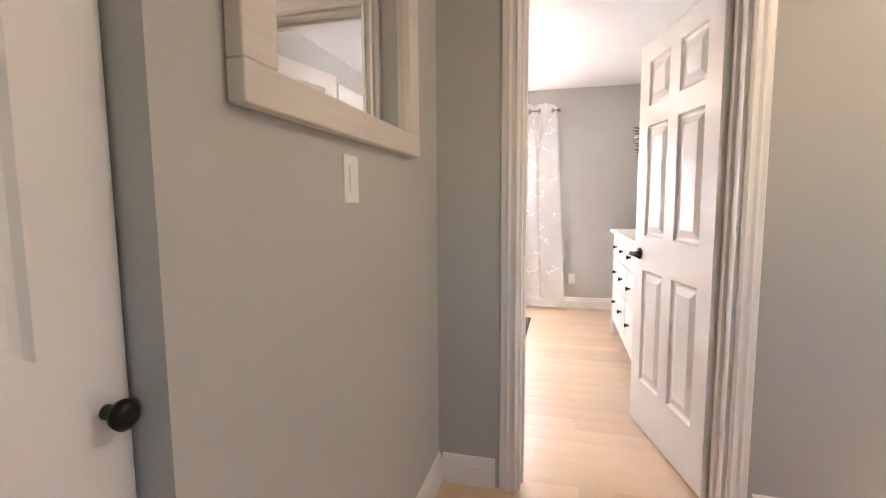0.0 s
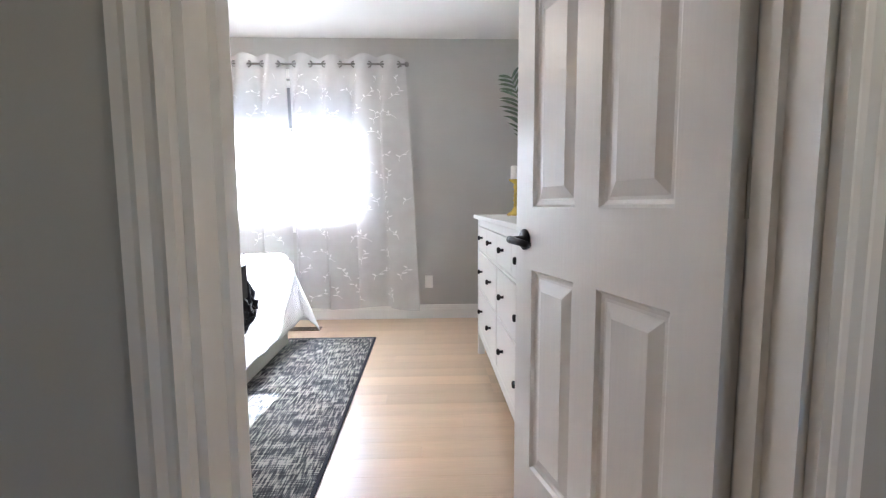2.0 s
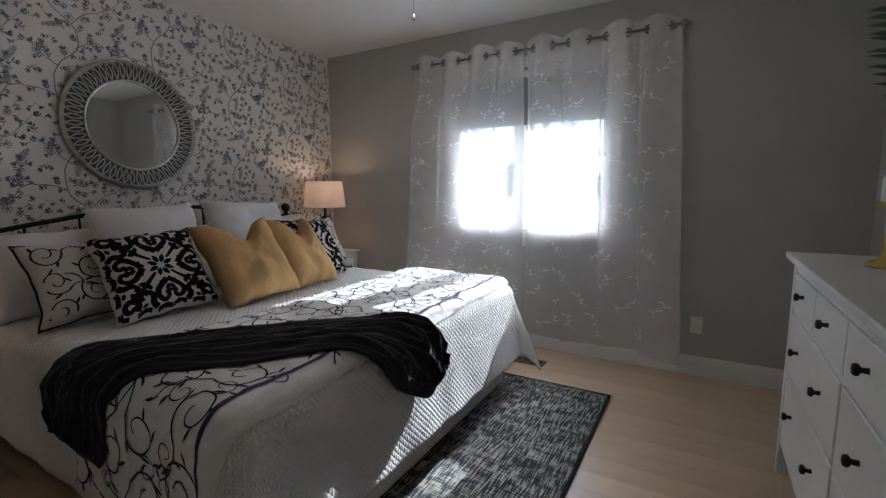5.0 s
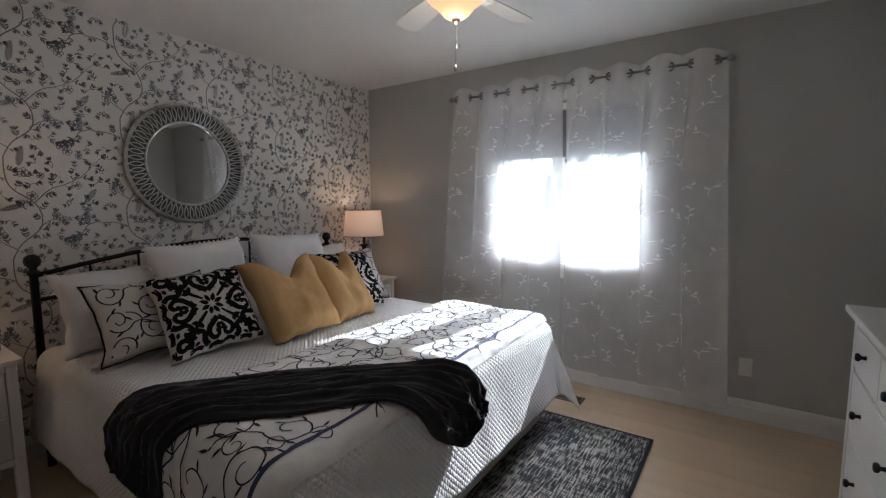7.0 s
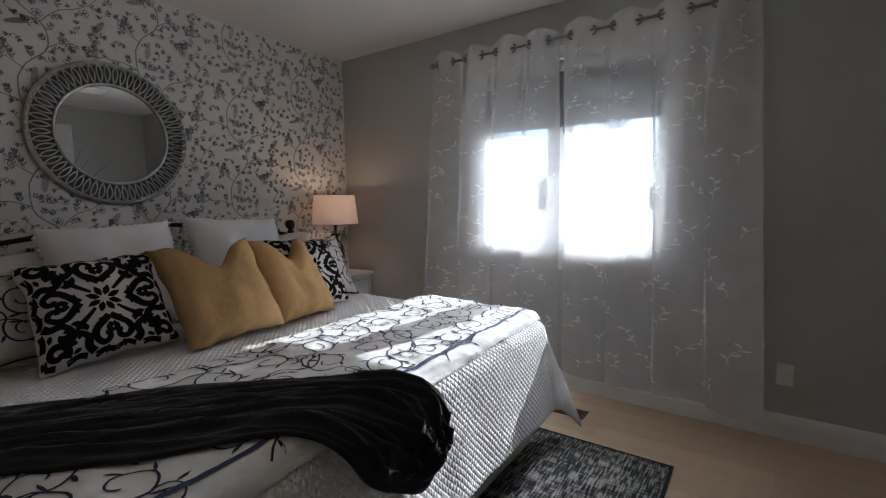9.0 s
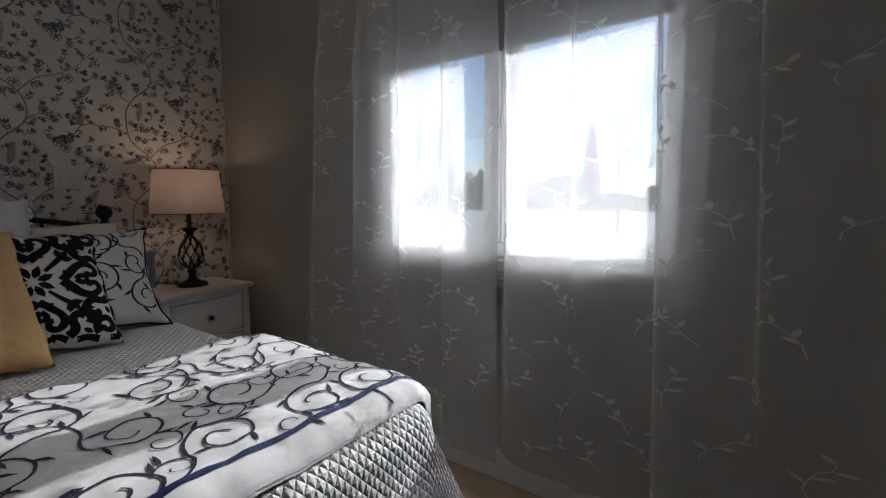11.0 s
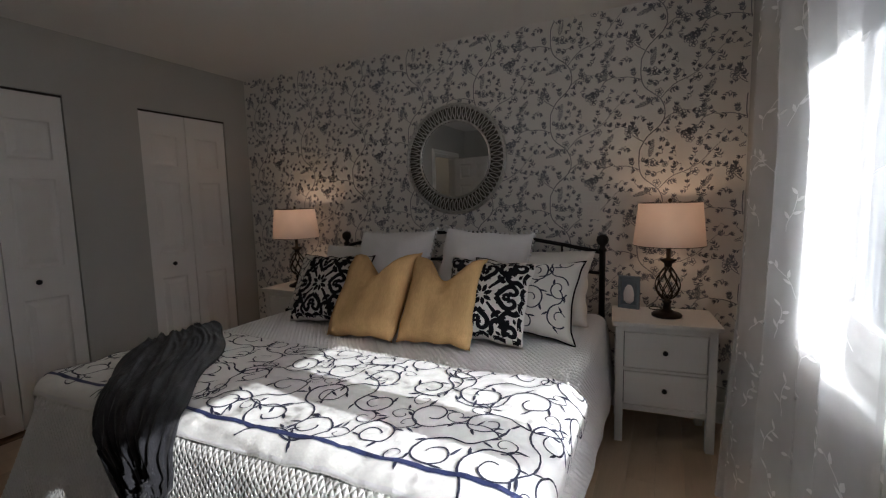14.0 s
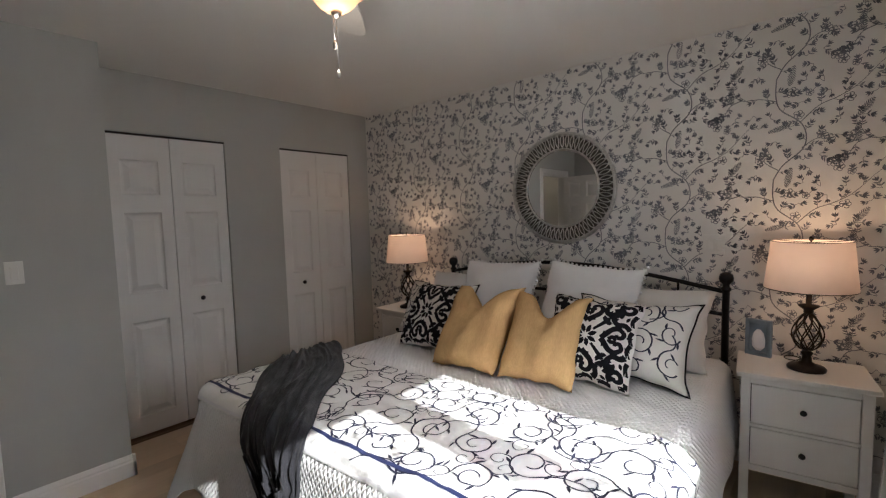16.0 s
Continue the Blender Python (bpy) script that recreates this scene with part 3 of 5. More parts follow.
def quilt_mat(name, color, cell, depth):
    """White matelasse: puffed diamonds with a thread weave."""
    m = mat(name, color, 0.85, var=0.03, scale=3, sheen=0.3)
    nt = m.node_tree
    b = nt.nodes["Principled BSDF"]
    uv = nt.nodes.new("ShaderNodeUVMap")
    waves = []
    for ang in (50, -50):
        mp = nt.nodes.new("ShaderNodeMapping")
        mp.inputs["Rotation"].default_value = (0, 0, radians(ang))
        mp.inputs["Scale"].default_value = (1 / cell, 1 / cell, 1)
        nt.links.new(uv.outputs[0], mp.inputs[0])
        sp = nt.nodes.new("ShaderNodeSeparateXYZ")
        nt.links.new(mp.outputs[0], sp.inputs[0])
        sn = nt.nodes.new("ShaderNodeMath")
        sn.operation = "PINGPONG"
        sn.inputs[1].default_value = 0.5
        nt.links.new(sp.outputs[0], sn.inputs[0])
        waves.append(sn)
    mul = nt.nodes.new("ShaderNodeMath")
    mul.operation = "MINIMUM"
    nt.links.new(waves[0].outputs[0], mul.inputs[0])
    nt.links.new(waves[1].outputs[0], mul.inputs[1])
    pw = nt.nodes.new("ShaderNodeMath")
    pw.operation = "POWER"
    pw.inputs[1].default_value = 0.6
    nt.links.new(mul.outputs[0], pw.inputs[0])
    nz = nt.nodes.new("ShaderNodeTexNoise")
    nz.inputs["Scale"].default_value = 90
    nt.links.new(uv.outputs[0], nz.inputs["Vector"])
    ad = nt.nodes.new("ShaderNodeMath")
    ad.operation = "MULTIPLY_ADD"
    ad.inputs[1].default_value = 0.5
    nt.links.new(nz.outputs[0], ad.inputs[0])
    nt.links.new(pw.outputs[0], ad.inputs[2])
    bn = nt.nodes.new("ShaderNodeBump")
    bn.inputs["Strength"].default_value, bn.inputs["Distance"].default_value = 1.0, depth
    nt.links.new(ad.outputs[0], bn.inputs["Height"])
    nt.links.new(bn.outputs[0], b.inputs["Normal"])
    return m


COVERLET = quilt_mat("white quilted cotton", (0.80, 0.79, 0.77), 0.020, 0.008)
DUVET = mat("white duvet cotton", (0.80, 0.79, 0.77), 0.85, var=0.03, scale=5, bump=0.9, bscale=34, sheen=0.2)
NAVY = mat("navy embroidery", (0.020, 0.023, 0.05), 0.8, var=0.3, scale=20)
NAVY_BAND = mat("navy satin band", (0.025, 0.035, 0.11), 0.5, var=0.15, scale=20)
CLOTH_BLACK = mat("black flocked print", (0.010, 0.010, 0.013), 0.9, var=0.3, scale=25, spec=0.15)
CREAM = mat("cream cotton", (0.74, 0.71, 0.66), 0.9, var=0.04, scale=8, bump=0.4, bscale=300)
WHITE_COTTON = mat("white cotton", (0.80, 0.79, 0.80), 0.9, var=0.03, scale=6, bump=0.35, bscale=22)
MUSTARD = mat("mustard linen", (0.55, 0.355, 0.165), 1.0, var=0.2, scale=14, bump=0.7, bscale=190, stretch=(1, 0.2, 1), spec=0.0)
THROW = mat("charcoal chenille", (0.028, 0.028, 0.032), 1.0, var=0.3, scale=8, bump=0.8, bscale=160, sheen=0.22, spec=0.05)
SKIRT = mat("off-white bed base cloth", (0.66, 0.63, 0.58), 0.9, var=0.04, scale=5, bump=0.5, bscale=30)

bed = thing("bed", (1.15, 2.28, 0), "king bed with black metal headboard and cloth-covered base", "bed")
OFFB = Vector((-1.15, -2.28, 0))


def bed_part(name, bm, material, label="", smooth=False):
    bmesh.ops.translate(bm, vec=OFFB, verts=bm.verts)
    return part(name, bm, material, bed, label, smooth)


bed_part("bed_base", boxes((0.22, BY0 + 0.01, 0.02, BX + 0.03, BY1 - 0.01, 0.36), bev=0.02, seg=2), SKIRT, "off-white cloth-covered box base")
bed_part("mattress", boxes((0.22, BY0 - 0.02, 0.365, BX + 0.04, BY1 + 0.02, BZ - 0.012), bev=0.05, seg=4), WHITE_COTTON)
for yy in (1.305, 3.258):
    bm = lathe(bmesh.new(), ((0.019, 0), (0.019, 1.04), (0.026, 1.045), (0.026, 1.058), (0.017, 1.064), (0.017, 1.078), (0.032, 1.092), (0.037, 1.112), (0.032, 1.134), (0.014, 1.147)), 16, (0.165, yy, 0))
    bed_part("post", bm, BLACK_METAL, "black metal post with ball finial", True)
arch = [(0.165, 1.305 + 1.953 * k / 24, 1.035 + 0.115 * math.sin(math.pi * k / 24)) for k in range(25)]
bed_part("top_rail", tube(bmesh.new(), arch, 0.013, 10), BLACK_METAL, "arched black metal rail", True)
bed_part("lower_rail", tube(bmesh.new(), [(0.165, 1.305 + 1.953 * k / 24, 0.905 + 0.05 * math.sin(math.pi * k / 24)) for k in range(25)], 0.011, 8), BLACK_METAL, "", True)
for k in range(3, 22, 3):
    yy = 1.305 + 1.953 * k / 24
    bed_part("spindle", tube(bmesh.new(), [(0.165, yy, 0.42), (0.165, yy, 1.03 + 0.115 * math.sin(math.pi * k / 24))], 0.007, 8), BLACK_METAL, "", True)

coverlet = thing("coverlet", (1.15, 2.28, BZ), "white quilted coverlet spread over the bed", "bedspread")
OFFC = Vector((1.15, 2.28, BZ))
bm = cloth(bmesh.new(), lambda a, b: drape(a, b, 0.004 + ripple(a, b, 0.8), 0.15, 0.07) - OFFC, 0.24, BX + 0.50, BY0 - 0.47, BY1 + 0.47, 150, 170)
cv = part("cover", bm, COVERLET, coverlet, "", True)
cv.modifiers.new("thick", "SOLIDIFY").thickness = -0.004
rim = []
stroke(rim, [(BX + 0.49, BY0 - 0.46 + (BY1 - BY0 + 0.92) * k / 150) for k in range(151)], 0.014)
for bb in (BY0 - 0.46, BY1 + 0.46):
    stroke(rim, [(0.25 + (BX + 0.24) * k / 120, bb) for k in range(121)], 0.014)
lay("binding", rim, lambda a, b: drape(a, b, 0.007 + ripple(a, b, 0.8), 0.15, 0.07) - OFFC, WHITE_COTTON, coverlet, "plain white bound edge")

duvet = thing("duvet", (1.8, 2.28, BZ), "white folded duvet with navy scroll embroidery across the bed foot", "duvet")
OFFD = Vector((1.8, 2.28, BZ))
DA0, DA1, DB0, DB1 = 1.40, 2.21, BY0 - 0.50, BY1 + 0.27


def duvet_at(a, b, lift=0.0):
    """The duvet's upper face: puffy, with a soft rolled edge."""
    e = min(a - DA0, DA1 - a, b - DB0, DB1 - b)
    puff = 0.036 * (1 - math.exp(-max(e, 0) / 0.035))
    puff += 1.6 * ripple(a, b, 1.0) + 0.006 * math.sin(a * 31 + 2.5 * math.sin(b * 6)) * noise.noise((a * 4, b * 4, 7))
    skew = 0.03 * (b - 2.28) * -0.9
    puff += 0.0055 * noise.noise((a * 15, b * 21, 3.3)) + 0.0025 * noise.noise((a * 34, b * 30, 8.1))
    puff += 0.030 * min(1.0, max(0.0, (b - BY1 - 0.02) / 0.14)) * min(1.0, max(0.0, e) / 0.03)
    return drape(a + skew, b, 0.012 + max(puff, 0.0) + lift, 0.10, 0.25) - OFFD


part("cover", cloth(bmesh.new(), duvet_at, DA0, DA1, DB0, DB1, 84, 190), DUVET, duvet, "", True)
scroll = []
for i in range(4):
    for j in range(13):
        cx = DA0 + 0.10 + 0.185 * i + rng.uniform(-0.02, 0.02)
        cy = DB0 + 0.10 + 0.20 * j + (0.10 if i % 2 else 0) + rng.uniform(-0.02, 0.02)
        sg = 1 if (i + j) % 2 else -1
        a0 = rng.uniform(0, 6.28)
        r0 = rng.uniform(0.075, 0.095)
        sp = spiral(cx, cy, r0, 0.022, a0, sg * rng.uniform(1.1, 1.5), 34)
        stroke(scroll, sp, lambda k: 0.0072 - 0.0022 * k)
        tail = [(sp[0][0] + 0.022 * k * math.cos(a0 - sg * (1.7 - 0.14 * k)), sp[0][1] + 0.022 * k * math.sin(a0 - sg * (1.7 - 0.14 * k))) for k in range(9)]
        stroke(scroll, tail, 0.0062)
        for k in (4, 9, 15, 21):
            d = math.atan2(sp[k + 1][1] - sp[k][1], sp[k + 1][0] - sp[k][0])
            leaf(scroll, sp[k][0], sp[k][1], d - sg * rng.uniform(0.5, 0.9), rng.uniform(0.035, 0.055), rng.uniform(0.009, 0.013))
        d = a0 + sg * 2.2
        curl = spiral(cx + 0.105 * math.cos(d), cy + 0.105 * math.sin(d), 0.042, 0.012, d + 3.1, -sg * 1.1, 18)
        stroke(scroll, curl, lambda k: 0.005 - 0.002 * k)
        leaf(scroll, curl[3][0], curl[3][1], d + sg * 1.5, 0.04, 0.011)
        for k in (4, 6, 8):
            leaf(scroll, tail[k][0], tail[k][1], a0 + rng.uniform(-2, 2), 0.042, 0.011)
keep = [p for p in scroll if all(DA0 + 0.02 < a < DA1 - 0.015 and DB0 + 0.02 < b < DB1 - 0.02 for a, b in p)]
lay("embroidery", keep, lambda a, b: duvet_at(a, b, 0.0022), NAVY, duvet, "navy scrolling vine embroidery")["kind"] = "stuff"
band = []
stroke(band, [(DA1 - 0.075, DB0 + (DB1 - DB0) * k / 160) for k in range(161)], 0.016)
lay("band", band, lambda a, b: duvet_at(a, b, 0.003), NAVY_BAND, duvet, "navy satin band")
edge = []
stroke(edge, [(DA1 - 0.005, DB0 + (DB1 - DB0) * k / 160) for k in range(161)], 0.006)
lay("piping", edge, lambda a, b: duvet_at(a, b, 0.003), WHITE_COTTON, duvet, "thin white corded edge")

# ---- throw ----
throw = thing("throw_blanket", (1.9, 1.75, 0.72), "charcoal chenille throw draped in folds over the bed foot", "throw blanket")
OFFT = Vector((1.9, 1.75, 0.72))
WAY = ((1.50, 0.98), (1.52, 1.14), (1.58, 1.32), (1.74, 1.52), (1.97, 1.76), (2.20, 1.98), (2.38, 2.12), (2.50, 2.19))


def along(k):
    k = min(max(k, 0.0), 0.9999) * (len(WAY) - 1)
    i = int(k)
    f = k - i
    p = [WAY[min(max(i + d, 0), len(WAY) - 1)] for d in (-1, 0, 1, 2)]
    return [0.5 * (2 * p[1][c] + (p[2][c] - p[0][c]) * f + (2 * p[0][c] - 5 * p[1][c] + 4 * p[2][c] - p[3][c]) * f * f + (3 * p[1][c] - p[0][c] - 3 * p[2][c] + p[3][c]) * f ** 3) for c in (0, 1)]


def throw_at(u, v):
    x, y = along(u)
    x2, y2 = along(min(u + 0.02, 1))
    x1, y1 = along(max(u - 0.02, 0))
    d = math.hypot(x2 - x1, y2 - y1) or 1
    tx, ty = (x2 - x1) / d, (y2 - y1) / d
    s = 2 * v - 1
    hw = 0.195 - 0.055 * max(0.0, u - 0.55) / 0.45 - 0.03 * max(0.0, 0.25 - u) / 0.25 + 0.014 * math.sin(u * 17) + 0.02 * noise.noise((u * 6, 0.3, 5))
    hw *= math.sqrt(max(0.05, 1 - (max(0.0, u - 0.86) / 0.14) ** 2.5 * 0.9))
    s2 = s + 0.10 * noise.noise((u * 5, s * 1.5, 9))
    a, b = x + ty * hw * s2, y - tx * hw * s2
    n1 = 1 - abs(noise.noise((u * 2.2 + 1.7, s * 2.6 + 0.8 * math.sin(u * 4), 1.0)) * 2.0)
    n2 = 1 - abs(noise.noise((u * 5.0, s * 6.5 + u * 3, 4.0)) * 2.0)
    gather = 0.5 + 1.0 * max(0.0, abs(u - 0.45) - 0.15)
    fold = 0.012 + gather * (0.036 * max(n1, 0) ** 2 + 0.030 * max(n2, 0) ** 2) + 0.005 * noise.noise((u * 22, s * 9, 3)) + 0.0015 * noise.noise((u * 60, s * 24, 6))
    rim = 1 - abs(s) ** 6
    return drape(a, b, 0.052 + fold * (0.25 + 0.75 * rim), 0.14, 0.3) - OFFT


bm = bmesh.new()
sheet(bm, throw_at, 150, 64)
bmesh.ops.recalc_face_normals(bm, faces=bm.faces)
tb = part("cloth", bm, THROW, throw, "", True)
tb.modifiers.new("thick", "SOLIDIFY").thickness = 0.012


# ---- pillows ----
def pillow_xyz(u, v, w, h, t, side, chop=0.0, pinch=0.10):
    """A stuffed cushion: u, v from -1 to 1; drawn-in sides and pointed corners."""
    x = w / 2 * u * (1 - pinch * (1 - v * v) * u * u)
    y = h / 2 * v * (1 - pinch * (1 - u * u) * v * v)
    z = t / 2 * (max(0.0, (1 - u ** 4) * (1 - v ** 4))) ** 0.55
    if chop:
        top = max(0.0, (v + 0.35) / 1.35) ** 1.6
        dip = math.exp(-((u - 0.05) / 0.42) ** 2)
        y -= chop * h * (dip - 0.12) * top
        z *= 1 - 0.50 * math.exp(-((u - 0.05) / 0.22) ** 2) * top
        x *= 1 + 0.05 * top - 0.03 * (1 - top)
    z += (0.020 * noise.noise((u * 2.3 + w * 9, v * 2.3, side * 3 + h)) + 0.006 * noise.noise((u * 6 + h * 7, v * 6, side + w * 5))) * (1 - u * u) * (1 - v * v)
    y += 0.012 * noise.noise((u * 3 + w * 11, 0.4, h * 9)) * v * abs(v)
    x += 0.012 * noise.noise((v * 3 + h * 13, 1.4, w * 9)) * u * abs(u)
    return Vector((x, y, side * z))


def pillow(name, at, w, h, t, lean, yaw, roll, material, label, chop=0.0, pinch=0.10, group="bed pillows", category="pillow", print_polys=None, ink=None, piping=None, fringe=None):
    """A cushion whose lower edge rests at a place on the bed and that leans back."""
    ob = thing(name, (0, 0, 0), label, category, group)
    xa, na = Vector((0, 1, 0)), Vector((math.cos(radians(lean)), 0, math.sin(radians(lean))))
    ya = na.cross(xa)
    m = Matrix((xa, ya, na)).transposed().to_4x4()
    base = Matrix.Translation(at) @ Matrix.Rotation(radians(yaw), 4, "Z") @ m @ Matrix.Rotation(radians(roll), 4, "Z")
    lift = Matrix.Translation((0, h / 2 * (1 - pinch * 0.6), t * 0.20))
    ob.matrix_world = base @ lift
    bm = bmesh.new()
    n = 30
    for side in (1, -1):
        vs = sheet(bm, lambda a, b, s=side: pillow_xyz(2 * a - 1, 2 * b - 1, w, h, t, s, chop, pinch), n, n)
    bmesh.ops.remove_doubles(bm, verts=bm.verts, dist=0.0005)
    bmesh.ops.recalc_face_normals(bm, faces=bm.faces)
    part("cover", bm, material, ob, "", True)
    if print_polys:
        o = lay("print", print_polys, lambda a, b: pillow_xyz(a, b, w, h, t, 1, chop, pinch) + Vector((0, 0, 0.0025)), ink, ob, "dark scroll print")
        o["kind"] = "stuff"
    ring = [(-1 + 2 * k / 20, -1) for k in range(20)] + [(1, -1 + 2 * k / 20) for k in range(20)] + [(1 - 2 * k / 20, 1) for k in range(20)] + [(-1, 1 - 2 * k / 20) for k in range(20)]
    if piping:
        part("piping", tube(bmesh.new(), [pillow_xyz(a, b, w, h, t, 1, chop, pinch) for a, b in ring], 0.005, 6, True), piping, ob, "dark corded edge", True)
    if fringe:
        bm = bmesh.new()
        for k, (a, b) in enumerate(ring):
            p = pillow_xyz(a * 1.012, b * 1.012, w, h, t, 1, chop, pinch)
            bmesh.ops.create_icosphere(bm, subdivisions=1, radius=0.010, matrix=Matrix.Translation(p))
        part("pompom_trim", bm, fringe, ob, "small white pompom trim", True)
    return ob


def vines(w, h, seed):
    r = random.Random(seed)
    out = []
    for i in range(4):
        for j in range(3):
            cx, cy = -0.75 + 0.5 * i + r.uniform(-0.05, 0.05), -0.68 + 0.68 * j + (0.2 if i % 2 else -0.1) + r.uniform(-0.06, 0.06)
            sg, a0 = r.choice((-1, 1)), r.uniform(0, 6.28)
            k = w / h
            sp = [(cx + (x - cx), cy + (y - cy) * k) for x, y in spiral(cx, cy, 0.22, 0.05, a0, sg * 1.35, 30)]
            stroke(out, sp, lambda q: 0.030 - 0.010 * q)
            for q in (3, 8, 13, 19):
                d = math.atan2(sp[q + 1][1] - sp[q][1], sp[q + 1][0] - sp[q][0])
                leaf(out, sp[q][0], sp[q][1], d - sg * 0.7, 0.16, 0.05)
            tail = [(sp[0][0] + 0.06 * q * math.cos(a0 - sg * (1.6 - 0.2 * q)), sp[0][1] + 0.06 * q * math.sin(a0 - sg * (1.6 - 0.2 * q))) for q in range(7)]
            stroke(out, tail, 0.026)
    return [p for p in out if all(abs(a) < 0.93 and abs(b) < 0.92 for a, b in p)]


def damask():
    """A bold fourfold medallion: a petalled heart, four heart scrolls, curling corners and a scalloped edge."""
    q = []

    def bold(pts, w):
        stroke(q, bend(pts, 5), w)

    for a in (0.39, 1.18):
        leaf(q, 0.055 * math.cos(a), 0.055 * math.sin(a), a, 0.21, 0.115)
    bold([(0.15, 0.15), (0.26, 0.26), (0.38, 0.38)], lambda f: 0.05 + 0.04 * f)
    for a in (0.785, -0.15, 1.72):
        leaf(q, 0.36, 0.36, a, 0.17, 0.115)
    half = [[(0.0, 0.33), (0.10, 0.42), (0.22, 0.54), (0.25, 0.68), (0.17, 0.79), (0.075, 0.75), (0.07, 0.66), (0.125, 0.645)],
            [(0.0, 0.49), (0.055, 0.555), (0.035, 0.62), (0.0, 0.60)],
            [(0.29, 0.90), (0.36, 0.80), (0.34, 0.64), (0.43, 0.535), (0.56, 0.52), (0.635, 0.60), (0.58, 0.69), (0.50, 0.665)],
            [(0.0, 0.945), (0.16, 0.90), (0.32, 0.955), (0.50, 0.915), (0.70, 0.955), (0.93, 0.93)]]
    for k, pts in enumerate(half):
        for line in (pts, [(b, a) for a, b in pts]):
            bold(line, (0.08 if k == 3 else 0.085) if k % 2 else (lambda f: 0.125 - 0.05 * f))
    bold(spiral(0.77, 0.77, 0.155, 0.045, 2.4, 1.15, 12), lambda f: 0.12 - 0.045 * f)
    for x, y, a in ((0.10, 0.84, 1.2), (0.45, 0.80, 0.4), (0.52, 0.42, 0.4), (0.17, 0.36, 2.6)):
        leaf(q, x, y, a, 0.14, 0.085)
        leaf(q, y, x, 1.571 - a, 0.14, 0.085)
    out = []
    for sx in (1, -1):
        for sy in (1, -1):
            out += [[(sx * a, sy * b) for a, b in (p if sx * sy > 0 else p[::-1])] for p in q]
    return [p for p in out if all(abs(a) < 0.99 and abs(b) < 0.99 for a, b in p)]


DAMASK = damask()
BT = BZ + 0.012
pillow("pillow", (0.50, 1.66, BT), 0.72, 0.44, 0.17, 22, 0, 2, WHITE_COTTON, "plump white cotton pillow against the headboard")
pillow("pillow", (0.50, 2.88, BT), 0.72, 0.44, 0.17, 22, 0, -2, CREAM, "plump cream cotton pillow against the headboard")
pillow("pillow", (0.64, 2.0, BT), 0.58, 0.565, 0.20, 24, 0, 2, WHITE_COTTON, "large white square pillow with pompom trim", fringe=WHITE_COTTON)
pillow("pillow", (0.64, 2.60, BT), 0.59, 0.575, 0.20, 24, 0, -3, WHITE_COTTON, "large white square pillow with pompom trim", fringe=WHITE_COTTON)
pillow("pillow", (0.82, 1.63, BT), 0.58, 0.41, 0.19, 30, 2, 0, CREAM, "cream pillow with dark vine scrolls and black piping", print_polys=vines(0.58, 0.41, 3), ink=NAVY, piping=CLOTH_BLACK, pinch=0.14)
pillow("pillow", (0.84, 2.92, BT), 0.62, 0.43, 0.19, 30, -4, 0, CREAM, "cream pillow with dark vine scrolls and black piping", print_polys=vines(0.62, 0.43, 5), ink=NAVY, piping=CLOTH_BLACK, pinch=0.14)
pillow("cushion", (1.04, 1.78, BT), 0.46, 0.45, 0.18, 34, -8, 4, CREAM, "square cushion with bold black and cream damask scrolls", group="damask cushions", category="cushion", print_polys=DAMASK, ink=CLOTH_BLACK)
pillow("cushion", (1.02, 2.78, BT), 0.46, 0.45, 0.18, 32, 4, -3, CREAM, "square cushion with bold black and cream damask scrolls", group="damask cushions", category="cushion", print_polys=DAMASK, ink=CLOTH_BLACK)
pillow("cushion", (1.20, 2.20, BT), 0.45, 0.50, 0.19, 38, -6, 4, MUSTARD, "mustard yellow linen cushion with a dented top", 0.27, 0.09, "mustard cushions", "cushion")
pillow("cushion", (1.16, 2.60, BT), 0.40, 0.48, 0.18, 36, 10, -3, MUSTARD, "mustard yellow linen cushion with a dented top", 0.29, 0.09, "mustard cushions", "cushion")


# ---- nightstands and lamps ----
def knob_mesh(r):
    bm = lathe(bmesh.new(), ((0.5 * r, 0), (0.42 * r, 0.9 * r), (0.95 * r, 1.25 * r), (r, 1.6 * r), (0.8 * r, 1.95 * r), (0.3 * r, 2.05 * r)), 16)
    for v in bm.verts:
        v.co = (v.co.z, v.co.x, v.co.y)
    return bm


